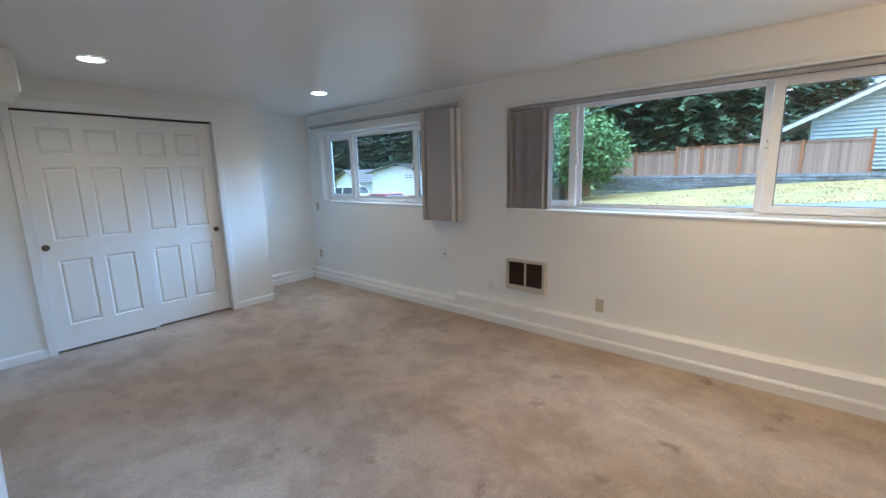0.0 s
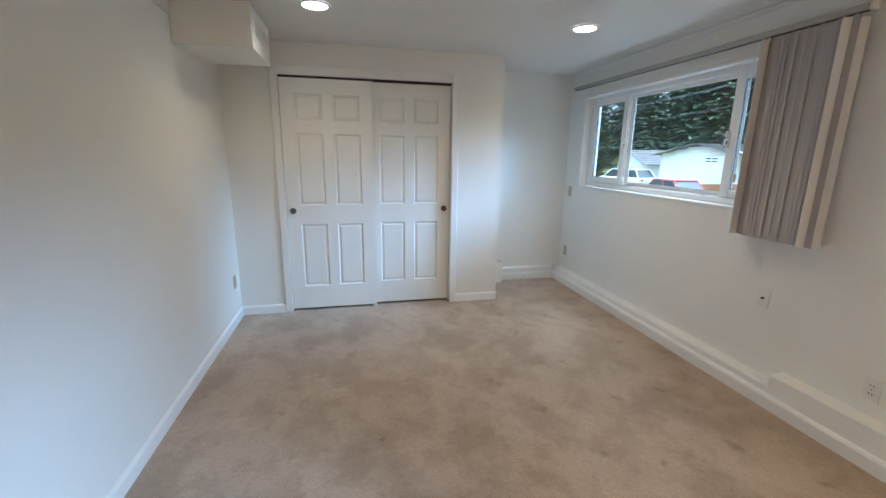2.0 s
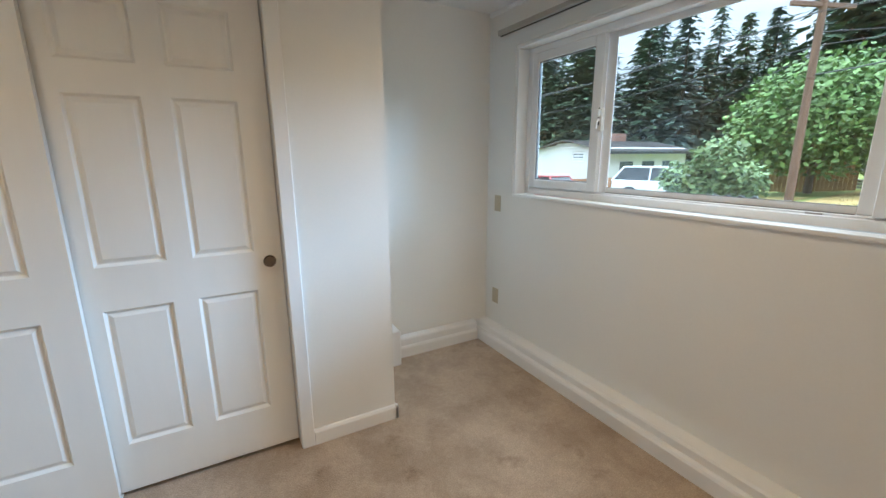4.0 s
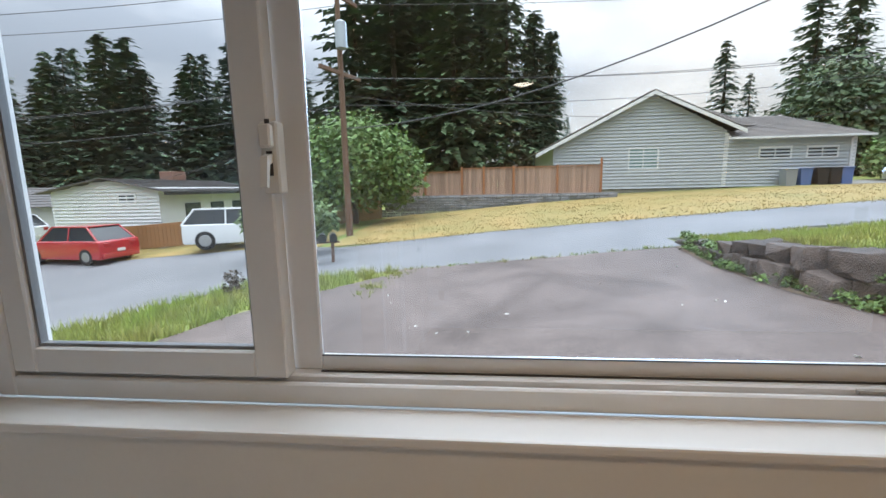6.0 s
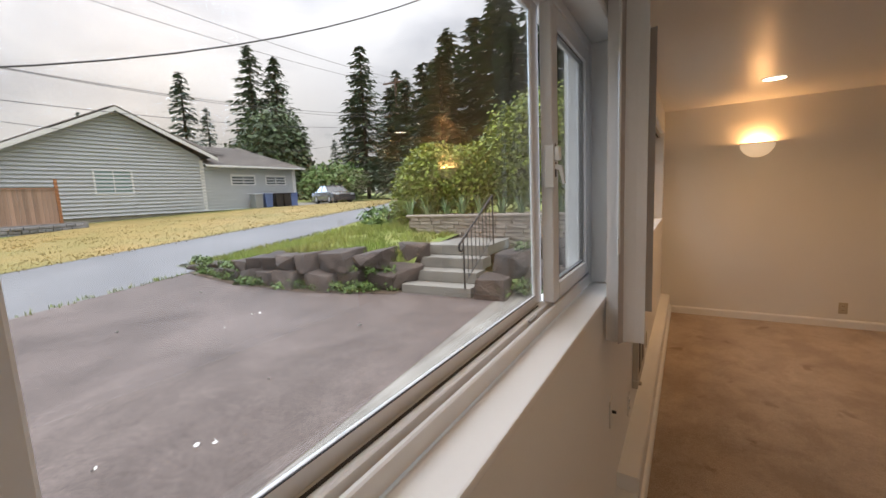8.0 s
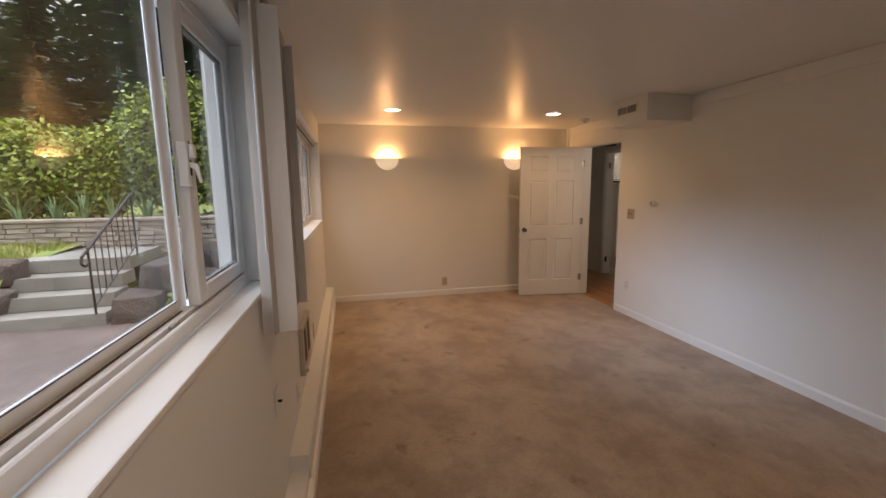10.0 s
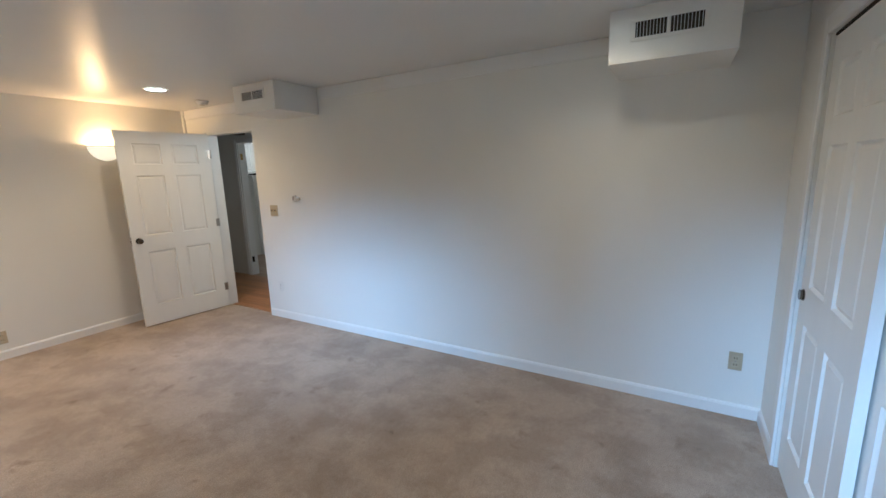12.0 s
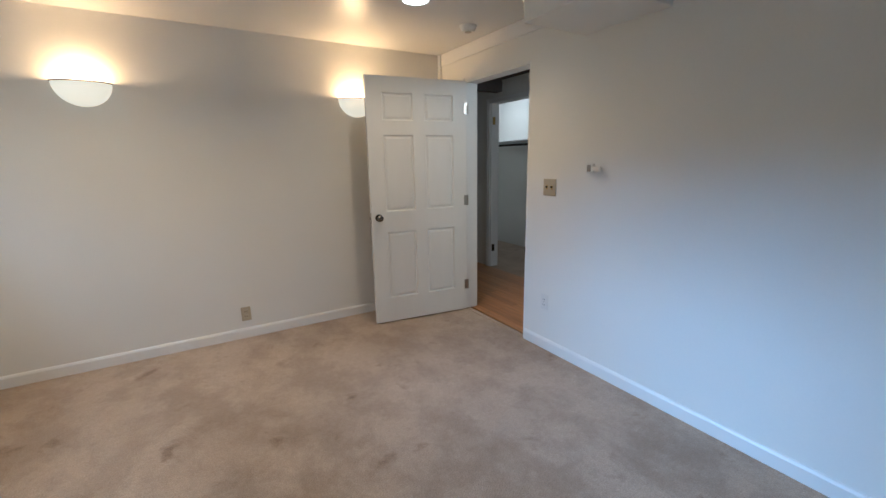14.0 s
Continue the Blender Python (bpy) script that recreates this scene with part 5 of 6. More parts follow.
for i in range(9):
    x = 5.2 + i * 0.40 + rng.uniform(-0.1, 0.1)
    ir = thing("iris_clump", pose(x, -1.99 + rng.uniform(-0.02, 0.05), 1.05), "clump of pale green sword-shaped iris leaves", "plant", "iris clumps")
    verts, faces = [], []
    for k in range(13):
        a, ln = rng.uniform(0, 6.28), rng.uniform(0.38, 0.66)
        ca, sa, lean = math.cos(a), math.sin(a), rng.uniform(0.08, 0.28)
        j = len(verts)
        for s, w in ((0, 0.018), (0.5, 0.020), (1, 0.002)):
            c = (ca * lean * s * s + ca * 0.03, sa * lean * s * s + sa * 0.03, ln * s * (1 - 0.15 * s) - 0.05)
            verts += [(c[0] - sa * w, c[1] + ca * w, c[2]), (c[0] + sa * w, c[1] - ca * w, c[2])]
        faces += [(j, j + 1, j + 3, j + 2), (j + 2, j + 3, j + 5, j + 4)]
    raw("leaves", verts, faces, M_IRIS, ir)
setting("planter_soil", boxes(((4.7, -3.6, 0.4), (8.5, -1.93, 1.05))), M_SOIL, "dark soil filling the planter bed", "soil")
cl = []
for i in range(60):
    x = rng.uniform(7.3, 12.4)
    y = float(np.interp(x, *DRIVE_LO)) + rng.uniform(-0.12, 0.10)
    cl.append(((x, y, ground_z(x, y) + rng.choice((0.06, 0.08, 0.10, 0.14, 0.35))), (0.20, 0.10, 0.09)))
cl += [((5.55, 0.15, 0.1), (0.2, 0.12, 0.1)), ((5.2, -0.1, 0.15), (0.3, 0.15, 0.15)), ((5.3, -0.3, 0.7), (0.2, 0.1, 0.1))]
v, f = leaf_cloud(rng, cl, 4600, 0.045, hollow=0.1, elong=1.2)
tagged(raw("ivy", v, f, M_IVY), "green ivy creeping between the boulders", "ivy", kind="stuff")
cl = [((11.3, 10.6, ground_z(11.3, 10.6) + 0.25), (0.25, 0.25, 0.35))]
v, f = leaf_cloud(rng, cl, 260, 0.06, hollow=0.1)
tagged(raw("seedheads", v, f, M_BARK), "dry brown weed stalks on the verge", "weeds", kind="stuff")

# ---------- fence on a stone wall ----------
fence = thing("wooden_fence", pose(27.0, 0, 0), "weathered cedar board fence with orange posts on a stone wall", "fence")
board_mesh = mesh_of("board", boxes(((-0.012, 0.004, 0), (0.012, 0.146, 1.0)), bevel=0.003), M_FENCE)
FY0, FY1, FSTEP = -1.55, 10.5, 6.25
rng = random.Random(13)
y = FY0 + 0.06
while y < FY1 - 0.1:
    top = 2.60 if y < FSTEP else 2.42
    bot = 1.09
    b = new("board", board_mesh)
    b.parent, b.location, b.scale = fence, (rng.uniform(-0.006, 0.006), y, bot), (1, 1, top - bot - 0.05)
    y += 0.150
for yy in (FY0, 0.85, 3.3, 5.0, FSTEP, 8.4, FY1):
    top = 2.66 if yy < FSTEP + 0.1 else 2.45
    part("post", boxes(((-0.075, yy - 0.06, 0.85), (-0.013, yy + 0.06, top + (0.32 if yy == FY0 else 0))), bevel=0.006), M_POST, fence, "orange-brown cedar post")
part("cap_rail", boxes(((-0.08, FY0, 2.56), (0.05, FSTEP, 2.60)), bevel=0.004), M_POST, fence, "cedar cap rail")
part("cap_rail", boxes(((-0.08, FSTEP, 2.38), (0.05, FY1, 2.42)), bevel=0.004), M_POST, fence, "cedar cap rail")
part("kick_board", boxes(((-0.02, FY0, 1.02), (0.02, FY1, 1.10)), bevel=0.004), M_FENCE, fence)
stone = thing("stone_wall", pose(26.85, 0, 0), "low grey dry-stacked stone retaining wall", "retaining wall")
bm = boxes(((0.0, FY0 - 0.9, 0.2), (0.5, FY1 + 0.3, 1.06)))
part("core", bm, M_STONE, stone)
bm = bmesh.new()
for c in range(10):
    z = -0.30 + c * 0.145
    y = FY0 - 0.9 + rng.uniform(0, 0.2)
    while y < FY1 + 0.3:
        ln = rng.uniform(0.22, 0.5)
        g0 = ground_z(26.8, y)
        if z + 0.14 > g0 - 0.1 and z < 1.0:
            box(bm, (-0.08 + rng.uniform(-0.05, 0.03), y + 0.01, z + 0.008), (0.06, y + ln - 0.01, z + 0.137), 0.022)
        y += ln
part("stones", bm, M_STONE, stone, "stacked grey stones", kind="stuff")

# lower stained fence behind the big tree
fence2 = thing("stained_fence", pose(26.4, 10.9, ground_z(26, 12) - 0.1, 0, 0, 20), "brown stained board fence behind the green tree", "fence")
b2 = mesh_of("board", boxes(((-0.012, 0.003, 0), (0.012, 0.145, 1.75)), bevel=0.003), M_FENCE2)
for i in range(22):
    b = new("board", b2)
    b.parent, b.location = fence2, (0, i * 0.15, rng.uniform(-0.02, 0.02))
part("rail", boxes(((0.013, 0, 0.4), (0.05, 3.3, 0.48)), ((0.013, 0, 1.35), (0.05, 3.3, 1.43))), M_FENCE2, fence2)


# ---------- houses ----------
def siding(bm, u0, u1, z0, top, at, depth=0.09, course=0.20):
    """Lap boards between u0 and u1 (along y), in the plane x = 0, under the line top(u)."""
    z = z0
    while True:
        lo, hi = u0, u1
        n = 40
        inside = [u0 + (u1 - u0) * i / n for i in range(n + 1) if top(u0 + (u1 - u0) * i / n) > z + course * 0.6]
        if not inside:
            break
        lo, hi = min(inside), max(inside)
        prism(bm, [(at, z), (at - depth, z), (at - 0.004, z + course), (at, z + course)], 1, lo, hi)
        z += course


def house_window(parent, x, y0, y1, z0, z1, pane_mat, split=2):
    w = part("window", boxes(((x - 0.07, y0, z0), (x - 0.025, y1, z0 + 0.10)), ((x - 0.07, y0, z1 - 0.10), (x - 0.025, y1, z1)), ((x - 0.07, y0, z0 + 0.1), (x - 0.025, y0 + 0.10, z1 - 0.1)), ((x - 0.07, y1 - 0.10, z0 + 0.1), (x - 0.025, y1, z1 - 0.1)), ((x - 0.06, (y0 + y1) / 2 - 0.03, z0 + 0.1), (x - 0.025, (y0 + y1) / 2 + 0.03, z1 - 0.1)), bevel=0.004), M_WHITE, parent, "white framed window")
    mid = (y0 + y1) / 2
    for a, b in ((y0 + 0.10, mid - 0.03), (mid + 0.03, y1 - 0.10)):
        part("pane", boxes(((x - 0.045, a, z0 + 0.1), (x - 0.035, b, z1 - 0.1))), pane_mat, w)


def shingles(bm, a, b, c, d, rows=16, thick=0.03):
    """Courses of shingle from the eave a-b up to the ridge d-c."""
    a, b, c, d = (Vector(p) for p in (a, b, c, d))
    n = (b - a).cross(d - a).normalized()
    if n.z < 0:
        n = -n
    for i in range(rows):
        f, g = i / rows, (i + 1) / rows
        p0, p1, p2, p3 = a.lerp(d, f), b.lerp(c, f), b.lerp(c, g), a.lerp(d, g)
        lo = [bm.verts.new(p) for p in (p0, p1, p2, p3)]
        hi = [bm.verts.new(p) for p in (p0 + n * thick * 1.6, p1 + n * thick * 1.6, p2 + n * thick * 0.5, p3 + n * thick * 0.5)]
        bm.faces.new(hi)
        bm.faces.new(lo[::-1])
        for k in range(4):
            bm.faces.new((lo[k], lo[(k + 1) % 4], hi[(k + 1) % 4], hi[k]))


gh = thing("grey_house", pose(30.0, 0, 0), "grey lap-sided single-storey house with white trim and brown roof", "house")
base = 1.2
AP = (-5.19, 6.95)


def gable(u):
    return 3.75 + (AP[1] - 3.75) * (1 - abs(u - AP[0]) / 6.1) if abs(u - AP[0]) < 6.1 else 0


bm = bmesh.new()
prism(bm, [(0.6, 0.7), (-9.65, 0.7), (-9.65, gable(-9.65)), (AP[0], AP[1] - 0.05), (0.6, gable(0.6))], 0, 0.0, 9.0)
part("wall", bm, M_SIDE, gh)
bm = bmesh.new()
siding(bm, -9.65, 0.6, base, gable, 0.0)
part("siding", bm, M_SIDE, gh, "grey lap siding boards")
bm = boxes(((3.0, -16.9, 0.7), (9.0, -9.66, 4.02)))
part("wing_wall", bm, M_SIDE, gh)
bm = bmesh.new()
siding(bm, -16.9, -9.66, base, lambda u: 4.02, 0.0)
ob = part("wing_siding", bm, M_SIDE, gh)
part("wing_front", boxes(((0.0, -16.9, 0.7), (2.99, -9.66, 4.02))), M_SIDE, gh)
part("foundation", boxes(((-0.01, -16.9, 0.6), (0.05, 0.6, base))), M_CONC, gh, "pale concrete foundation")
bm = bmesh.new()
ov = 0.55
EL, ER = (1.75, 3.50), (-10.5, 4.62)
shingles(bm, (-ov, EL[0], EL[1]), (9.3, EL[0], EL[1]), (9.3, AP[0], AP[1] + 0.08), (-ov, AP[0], AP[1] + 0.08))
shingles(bm, (-ov, ER[0], ER[1]), (9.3, ER[0], ER[1]), (9.3, AP[0], AP[1] + 0.08), (-ov, AP[0], AP[1] + 0.08))
roof = part("roof", bm, M_ROOF, gh, "brown-grey asphalt shingles")
bm = bmesh.new()
shingles(bm, (-0.45, -9.9, 4.12), (-0.45, -17.5, 4.12), (4.2, -15.4, 5.9), (4.2, -8.0, 5.9))
shingles(bm, (8.4, -17.5, 4.12), (-0.45, -17.5, 4.12), (4.2, -15.4, 5.9), (4.25, -15.4, 5.9))
shingles(bm, (1.5, -10.4, 5.0), (1.5, -12.2, 5.0), (4.6, -11.0, 6.5), (4.6, -6.5, 6.5))
part("wing_roof", bm, M_ROOF, gh, "brown-grey asphalt shingles")
for (ya, za), nm in ((EL, "bargeboard"), (ER, "bargeboard")):
    bm = bmesh.new()
    prism(bm, [(ya, za - 0.06), (AP[0], AP[1] + 0.02), (AP[0], AP[1] - 0.20), (ya, za - 0.28)], 0, -ov - 0.05, -ov)
    part(nm, bm, M_WHITE, gh, "white painted bargeboard")
part("gutter", boxes(((-0.56, -17.6, 4.00), (-0.46, -9.7, 4.12)), bevel=0.01), M_WHITE, gh, "white gutter")
part("corner_board", boxes(((-0.06, -9.80, base), (-0.032, -9.55, 4.4))), M_WHITE, gh, "white corner board")
part("corner_board", boxes(((-0.06, -16.95, base), (-0.032, -16.75, 4.0))), M_WHITE, gh, "white corner board")
part("downspout", boxes(((-0.15, -16.70, base), (-0.07, -16.60, 3.9))), M_WHITE, gh)
house_window(gh, 0.0, -5.79, -3.95, 2.33, 3.70, M_CURTAIN)
house_window(gh, 0.0, -13.42, -11.55, 2.80, 3.57, M_PANE)
house_window(gh, 0.0, -16.02, -14.22, 2.80, 3.55, M_PANE)
bm = bmesh.new()
rod(bm, (2.6, -8.9, 5.6), (2.6, -8.9, 6.1), 0.03, sides=8)
bmesh.ops.create_cone(bm, cap_ends=True, segments=16, radius1=0.30, radius2=0.24, depth=0.06, matrix=pose(2.55, -8.9, 6.2, 70, 0, 80))
part("dish", bm, M_IRON, gh, "dark satellite dish")
for i, (yy, mt) in enumerate(((-12.9, M_GALV), (-13.7, M_BLUEBIN), (-14.6, M_BLACK), (-15.3, M_BLACK), (-15.9, M_BLUEBIN))):
    bn = thing("wheelie_bin", pose(29.3, yy, ground_z(29.3, yy) + 0.02), "lidded plastic wheelie bin by the grey house", "bin", "bins by the house")
    bm = bmesh.new()
    prism(bm, [(-0.26, 0), (0.26, 0), (0.32, 0.95), (-0.32, 0.95)], 0, -0.3, 0.3)
    part("body", bm, mt, bn)
    part("lid", boxes(((-0.34, -0.35, 0.951), (0.34, 0.35, 1.02)), bevel=0.02), mt, bn)

wh = thing("white_house", pose(21.0, 0, 0), "white lap-sided house with a dark low gable roof", "house")
WB = -1.1
def wgable(u):
    return 1.62 + 0.58 * (1 - abs(u - 22.8) / 3.4)
bm = bmesh.new()
prism(bm, [(20.2, WB), (25.8, WB), (25.8, wgable(25.8)), (22.8, wgable(22.8) - 0.06), (20.2, wgable(20.2))], 0, 0.0, 8.0)
part("wall", bm, M_SIDEW, wh)
bm = bmesh.new()
siding(bm, 20.2, 25.8, WB, wgable, 0.0, course=0.16)
part("siding", bm, M_SIDEW, wh, "white lap siding boards")
bm = bmesh.new()
shingles(bm, (-0.4, 19.6, 1.58), (8.4, 19.6, 1.58), (8.4, 22.8, 2.26), (-0.4, 22.8, 2.26))
shingles(bm, (-0.4, 26.4, 1.58), (8.4, 26.4, 1.58), (8.4, 22.8, 2.26), (-0.4, 22.8, 2.26))
part("roof", bm, M_ROOFD, wh, "dark grey shingles")
house_window(wh, 0.0, 21.35, 22.35, 1.02, 1.56, M_PANE)
part("eave_board", boxes(((-0.42, 19.56, 1.44), (8.4, 19.62, 1.58))), M_DARK, wh, "dark eave board")
part("chimney", boxes(((4.0, 22.6, 1.8), (5.1, 23.4, 2.75)), bevel=0.02), M_BRICK, wh, "brick chimney")
for k in range(3):
    part("porch_window", boxes(((1.6 + 2.0 * k, 20.13, 0.0), (2.7 + 2.0 * k, 20.19, 1.0))), M_PANE, wh)
fence3 = thing("stained_fence", pose(20.4, 22.4, -1.15, 0, 0, 190), "tan stained board fence before the white house", "fence")
b3 = mesh_of("board", boxes(((-0.012, 0.003, 0), (0.012, 0.175, 1.12)), bevel=0.003), M_FENCE2)
for i in range(36):
    b = new("board", b3)
    b.parent, b.location = fence3, (0, i * 0.18, 0.012 * i)
part("rail", boxes(((-0.05, 0, 0.3), (-0.013, 6.4, 0.38))), M_FENCE2, fence3)

h3 = thing("far_house", pose(40, -38, 2.4), "small pale house far up the street", "house")
bm = bmesh.new()
prism(bm, [(-4.5, 0), (4.5, 0), (4.5, 2.6), (0, 4.0), (-4.5, 2.6)], 0, 0, 8)
part("wall", bm, M_WHITE, h3)
bm = bmesh.new()
shingles(bm, (-0.4, -5.0, 2.5), (8.4, -5.0, 2.5), (8.4, 0, 4.1), (-0.4, 0, 4.1), rows=8)
shingles(bm, (-0.4, 5.0, 2.5), (8.4, 5.0, 2.5), (8.4, 0, 4.1), (-0.4, 0, 4.1), rows=8)
part("roof", bm, M_ROOFD, h3)
house_window(h3, 0.0, -1.2, 1.2, 1.0, 2.2, M_PANE)
h4 = thing("far_house", pose(24, 33, -1.2, 0, 0, -20), "low pale house beyond the white one", "house")
bm = bmesh.new()
prism(bm, [(-4.0, 0), (4.0, 0), (4.0, 2.2), (0, 3.1), (-4.0, 2.2)], 0, 0, 8)
part("wall", bm, M_WHITE, h4)
bm = bmesh.new()
shingles(bm, (-0.4, -4.5, 2.1), (8.4, -4.5, 2.1), (8.4, 0, 3.2), (-0.4, 0, 3.2), rows=8)
shingles(bm, (-0.4, 4.5, 2.1), (8.4, 4.5, 2.1), (8.4, 0, 3.2), (-0.4, 0, 3.2), rows=8)
part("roof", bm, M_ROOFD, h4)
house_window(h4, 0.0, -2.8, -1.4, 0.8, 1.8, M_PANE)


# ---------- vehicles ----------
def vehicle(name, m, label, paint, length, width, body_top, roof_top, cabin, wheel_r, wb, hatch=False):
    """Nose towards +x; cabin gives the x of windscreen foot, roof front, roof rear, rear foot."""
    v = thing(name, m, label, "car")
    hl, hw = length / 2, width / 2
    low = wheel_r * 0.62
    prof = [(-hl + 0.05, low), (hl - 0.10, low), (hl, low + 0.22), (hl - 0.05, body_top - 0.22), (cabin[0] + 0.05, body_top), (cabin[3], body_top + 0.02), (-hl + 0.02, body_top - (0.02 if hatch else 0.06)), (-hl, low + 0.3)]
    bm = bmesh.new()
    prism(bm, prof, 1, -hw, hw)
    bmesh.ops.bevel(bm, geom=[e for e in bm.edges], offset=0.06, segments=3, affect="EDGES", profile=0.6)
    body = part("body", bm, paint, v, smooth=True)
    bm = bmesh.new()
    q = hw - 0.07
    pts_ = [(cabin[0], q, body_top - 0.03), (cabin[1], q - 0.14, roof_top - 0.05), (cabin[2], q - 0.14, roof_top - 0.05), (cabin[3], q, body_top - 0.03)]
    lv = [bm.verts.new(p) for p in pts_]
    rv = [bm.verts.new((p[0], -p[1], p[2])) for p in pts_]
    bm.faces.new(lv)
    bm.faces.new(rv[::-1])
    for i in range(4):
        j = (i + 1) % 4
        bm.faces.new((lv[i], lv[j], rv[j], rv[i]))
    part("glasshouse", bm, M_CARGLASS, v, "dark tinted glass")
    part("roof", boxes(((cabin[2] - 0.05, -q + 0.11, roof_top - 0.06), (cabin[1] + 0.03, q - 0.11, roof_top)), bevel=0.028, segments=3), paint, v, smooth=True)
    for s in (-1, 1):
        bm = bmesh.new()
        for a, b in ((0, 1), (3, 2)):
            rod(bm, (pts_[a][0], s * (pts_[a][1] + 0.005), pts_[a][2]), (pts_[b][0], s * (pts_[b][1] + 0.005), pts_[b][2]), 0.04, sides=6)
        xm = (cabin[1] + cabin[2]) / 2
        rod(bm, (xm, s * (q + 0.005), body_top - 0.03), (xm, s * (q - 0.135), roof_top - 0.05), 0.035, sides=6)
        part("pillars", bm, paint, v)
        part("tail_light", boxes(((-hl - 0.005, s * hw * 0.62 - 0.14, body_top - 0.24), (-hl + 0.10, s * hw * 0.62 + 0.14, body_top - 0.08)), bevel=0.02), M_REDLAMP, v)
        part("headlight", boxes(((hl - 0.16, s * hw * 0.68 - 0.15, body_top - 0.36), (hl - 0.005, s * hw * 0.68 + 0.15, body_top - 0.24)), bevel=0.02), M_GALV, v)
        for x in (-wb / 2, wb / 2):
            bm = bmesh.new()
            rod(bm, (x, s * (hw - 0.20), wheel_r), (x, s * (hw + 0.005), wheel_r), wheel_r, sides=24)
            w = part("tyre", bm, M_TYRE, v, smooth=True)
            bm = bmesh.new()
            rod(bm, (x, s * (hw + 0.005), wheel_r), (x, s * (hw + 0.014), wheel_r), wheel_r * 0.62, wheel_r * 0.55, sides=20)
            part("rim", bm, M_RIM, w, "alloy wheel rim")
    part("bumper", boxes(((-hl - 0.03, -hw + 0.1, low + 0.05), (-hl + 0.10, hw - 0.1, low + 0.26)), bevel=0.04, segments=2), paint, v)
    part("number_plate", boxes(((-hl - 0.036, -0.16, low + 0.28), (-hl - 0.004, 0.16, low + 0.40))), M_WHITEPL, v)
    return v


vehicle("red_hatchback", pose(18.2, 21.6, ground_z(18.2, 21.6) + 0.01, 0, 0, 84), "red five-door hatchback parked at the kerb", M_RED, 3.95, 1.70, 0.92, 1.50, (1.05, 0.45, -1.25, -1.85), 0.31, 2.5, True)
vehicle("white_suv", pose(19.2, 14.9, ground_z(19.2, 14.9) + 0.02, 0, 0, -72), "white sport utility vehicle parked behind the small tree", M_WHITECAR, 4.4, 1.80, 1.00, 1.62, (1.2, 0.55, -1.75, -2.2), 0.37, 2.75, True)
vehicle("dark_sedan", pose(28.4, -19.3, ground_z(28.4, -19.3) + 0.10, 0, 0, 158), "charcoal four-door sedan parked on the side drive", M_GREYCAR, 4.8, 1.80, 0.95, 1.42, (1.0, 0.35, -0.95, -1.55), 0.32, 2.75)
vehicle("white_van", pose(21.3, 30.0, ground_z(21.3, 30) + 0.02, 0, 0, 100), "white car half hidden beside the white house", M_WHITECAR, 4.6, 1.8, 1.05, 1.65, (1.2, 0.55, -1.75, -2.2), 0.34, 2.7, True)

# ---------- mailboxes ----------
mb = thing("mailbox_row", pose(14.0, 9.75, ground_z(14.0, 9.75), 0, 0, 112), "row of dark metal mailboxes on two wooden posts", "mailboxes")
for px in (-0.42, 0.42):
    part("post", boxes(((px - 0.045, -0.045, -0.1), (px + 0.045, 0.045, 0.62)), bevel=0.006), M_POLE, mb)
part("shelf", boxes(((-0.62, -0.10, 0.621), (0.62, 0.10, 0.66)), bevel=0.004), M_POLE, mb)
for k in range(4):
    bm = bmesh.new()
    x = -0.45 + k * 0.30
    prism(bm, [(x - 0.10, 0.661)] + [(x + 0.10 * math.cos(a), 0.80 + 0.10 * math.sin(a)) for a in (math.pi, 2.6, 2.1, 1.57, 1.0, 0.5, 0)] + [(x + 0.10, 0.661)], 1, -0.24, 0.24)
    part("mailbox", bm, M_BLACK, mb)


# ---------- utility poles and wires ----------
def utility_pole(x, y, h, turn, label):
    p = thing("utility_pole", pose(x, y, ground_z(x, y), 0, 0, turn), label, "utility pole", "utility poles")
    bm = bmesh.new()
    rod(bm, (0, 0, -0.3), (0, 0, h), 0.14, 0.09, sides=12)
    part("pole", bm, M_POLE, p, smooth=True)
    for z in (h - 0.35, h - 3.2):
        part("crossarm", boxes(((-0.06, -1.2, z - 0.07), (0.06, 1.2, z + 0.07)), bevel=0.008), M_POLE, p)
        for yy in (-1.05, -0.5, 0.5, 1.05):
            bm = bmesh.new()
            rod(bm, (0, yy, z + 0.07), (0, yy, z + 0.24), 0.035, 0.025, sides=8)
            part("insulator", bm, M_GALV, p)
    bm = bmesh.new()
    rod(bm, (-0.30, 0.25, h - 2.4), (-0.30, 0.25, h - 1.5), 0.22, sides=16)
    rod(bm, (-0.30, 0.25, h - 1.5), (-0.30, 0.25, h - 1.40), 0.22, 0.10, sides=16)
    part("transformer", bm, M_GALV, p, "grey transformer can")
    return p


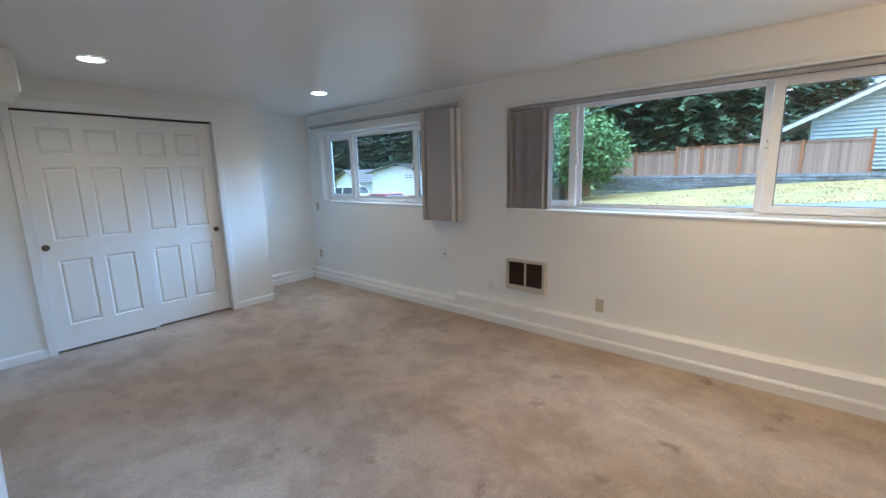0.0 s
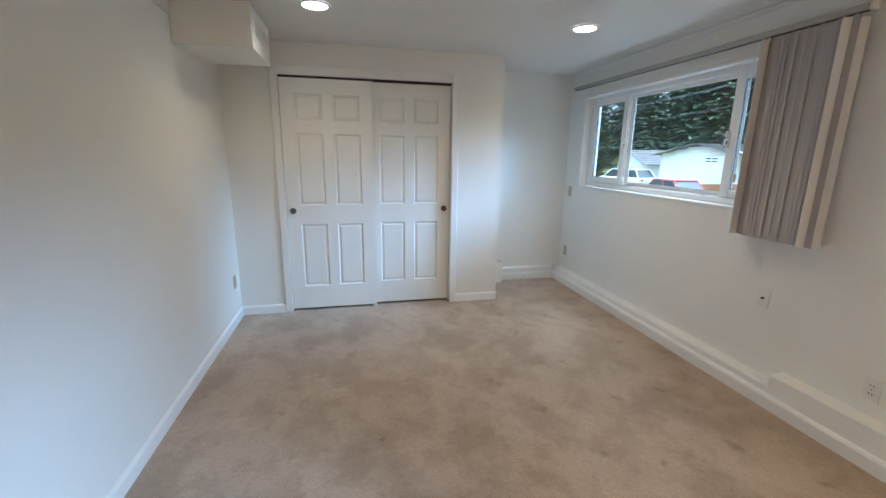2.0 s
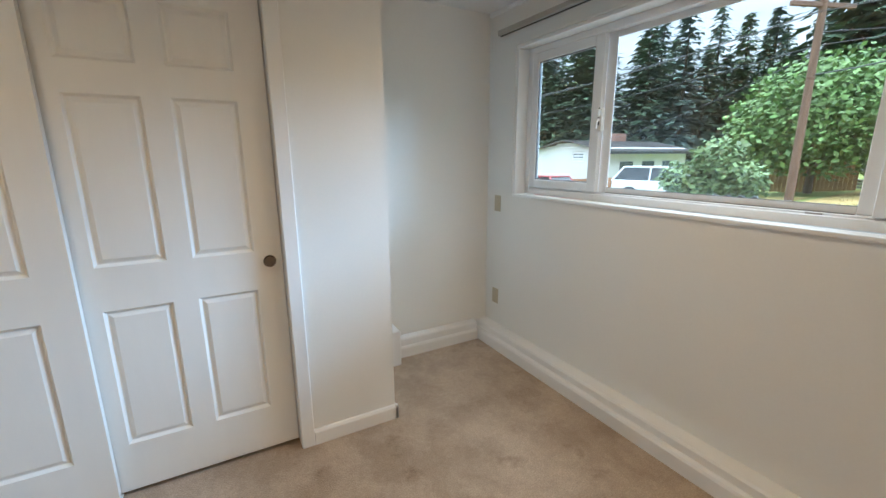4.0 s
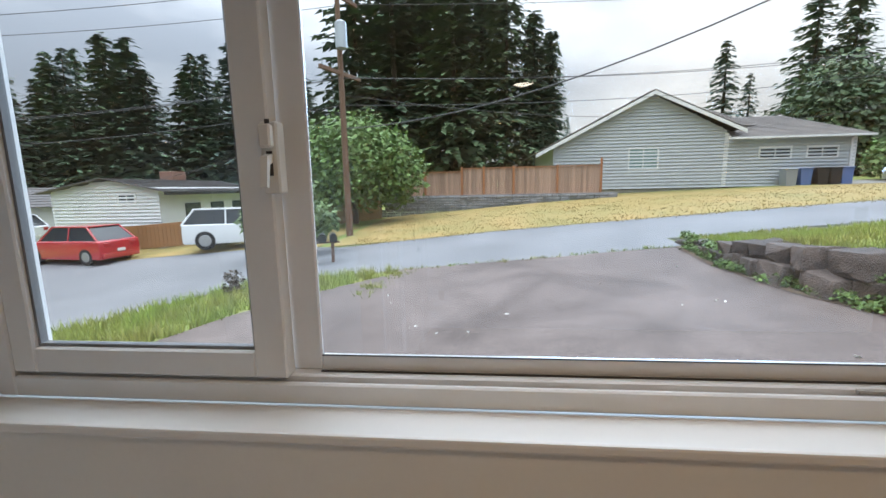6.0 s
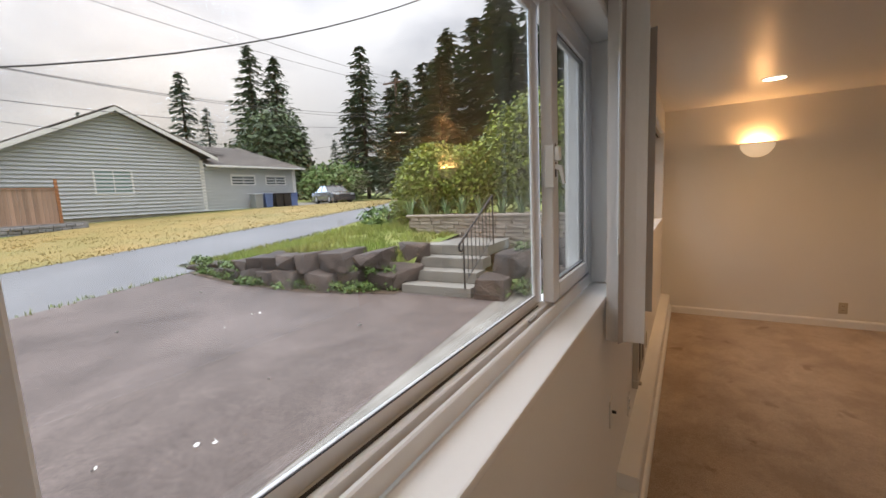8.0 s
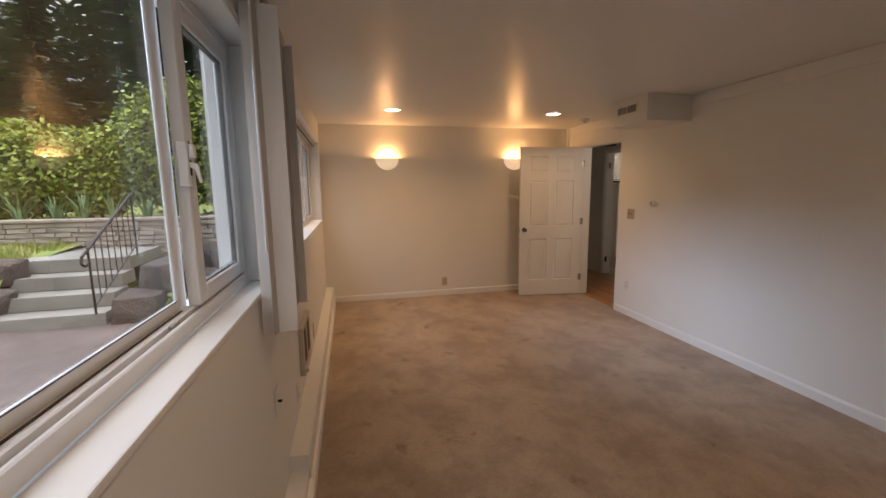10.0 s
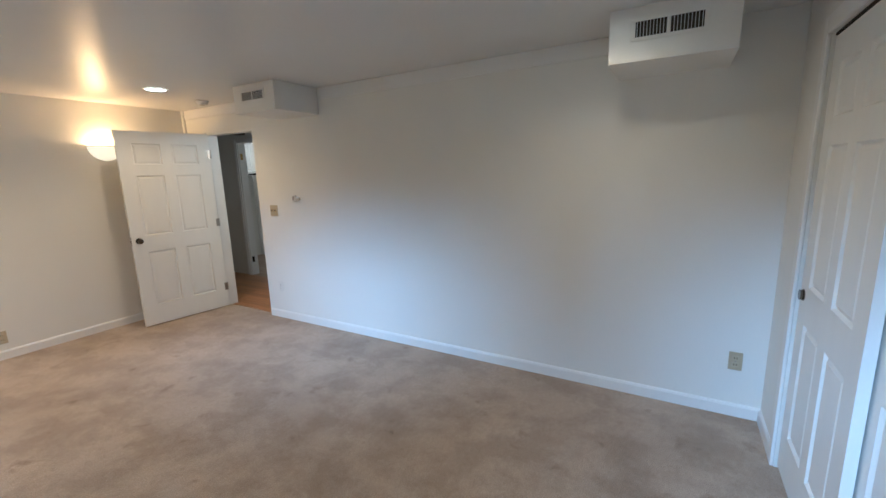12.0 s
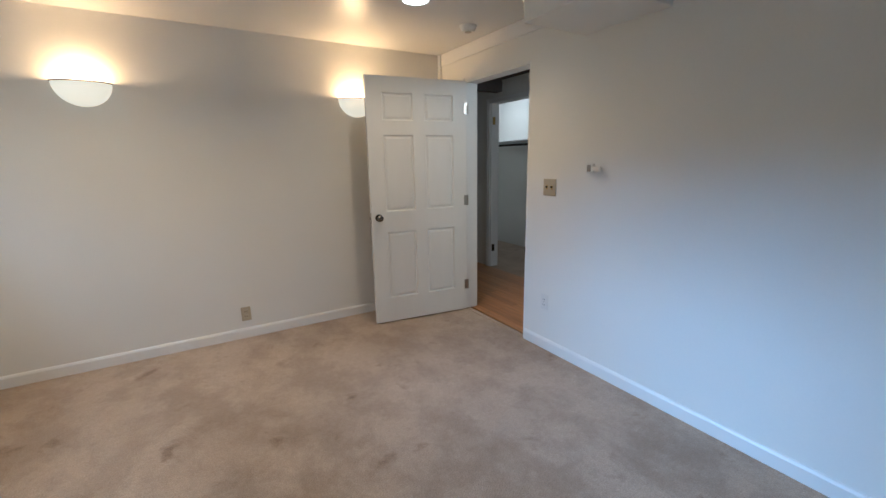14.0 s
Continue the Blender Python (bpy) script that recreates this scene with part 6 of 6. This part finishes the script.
PA, PB, PC = (19.3, 10.55), (26.0, -25.6), (14.0, 38.0)
HA, HB, HC = 9.6, 10.8, 9.0
utility_pole(*PA, HA, 70, "brown wooden utility pole with a grey transformer")
utility_pole(*PB, HB, 100, "weathered wooden utility pole by the conifers")
utility_pole(*PC, HC, 80, "distant wooden utility pole down the street")


def wire(a, b, sag, r=0.012):
    bm = bmesh.new()
    a, b = Vector(a), Vector(b)
    n = 18
    pts_ = [a.lerp(b, i / n) - Vector((0, 0, sag * 4 * (i / n) * (1 - i / n))) for i in range(n + 1)]
    for p, q in zip(pts_, pts_[1:]):
        rod(bm, p, q, r, sides=5)
    w = part("overhead_wire", bm, M_WIRE)
    return tagged(w, "black overhead cable strung between utility poles", "cable", "overhead wires")


za, zb, zc = ground_z(*PA), ground_z(*PB), ground_z(*PC)
for dx, ha, hb, sag in ((1.0, 9.3, 9.3, 0.6), (-0.9, 9.3, 9.3, 0.7), (0.6, 6.4, 6.4, 0.9), (-0.5, 6.1, 6.6, 1.0), (0.0, 5.2, 5.6, 0.9)):
    wire((PA[0] + dx, PA[1], za + ha), (PB[0] + dx, PB[1], zb + hb + 1.2), sag)
    wire((PA[0] + dx, PA[1], za + ha), (PC[0] + dx, PC[1], zc + hb - 0.6), sag)
wire((PA[0], PA[1], za + 4.3), (10.0, -12.0, 11.0), 2.0, 0.022)
wire((PA[0], PA[1], za + 5.6), (31.0, -9.0, 5.8), 0.5)
wire((PB[0], PB[1], zb + 6.2), (33.0, -15.5, 5.5), 0.4)
wire((PA[0], PA[1], za + 5.0), (21.5, 23.0, 1.9), 0.5)

# fallen leaves and grit on the driveway
rng = random.Random(77)
bits = []
for i in range(26):
    x, y = rng.uniform(5.8, 11), rng.uniform(1.2, 7)
    bits.append(((x, y, ground_z(x, y) + 0.03), (0.02, 0.02, 0.004)))
v, f = leaf_cloud(rng, bits, 60, 0.035, hollow=0.1)
tagged(raw("litter", v, f, M_WHITEPL), "scattered pale leaf bits on the driveway", "litter", kind="stuff")
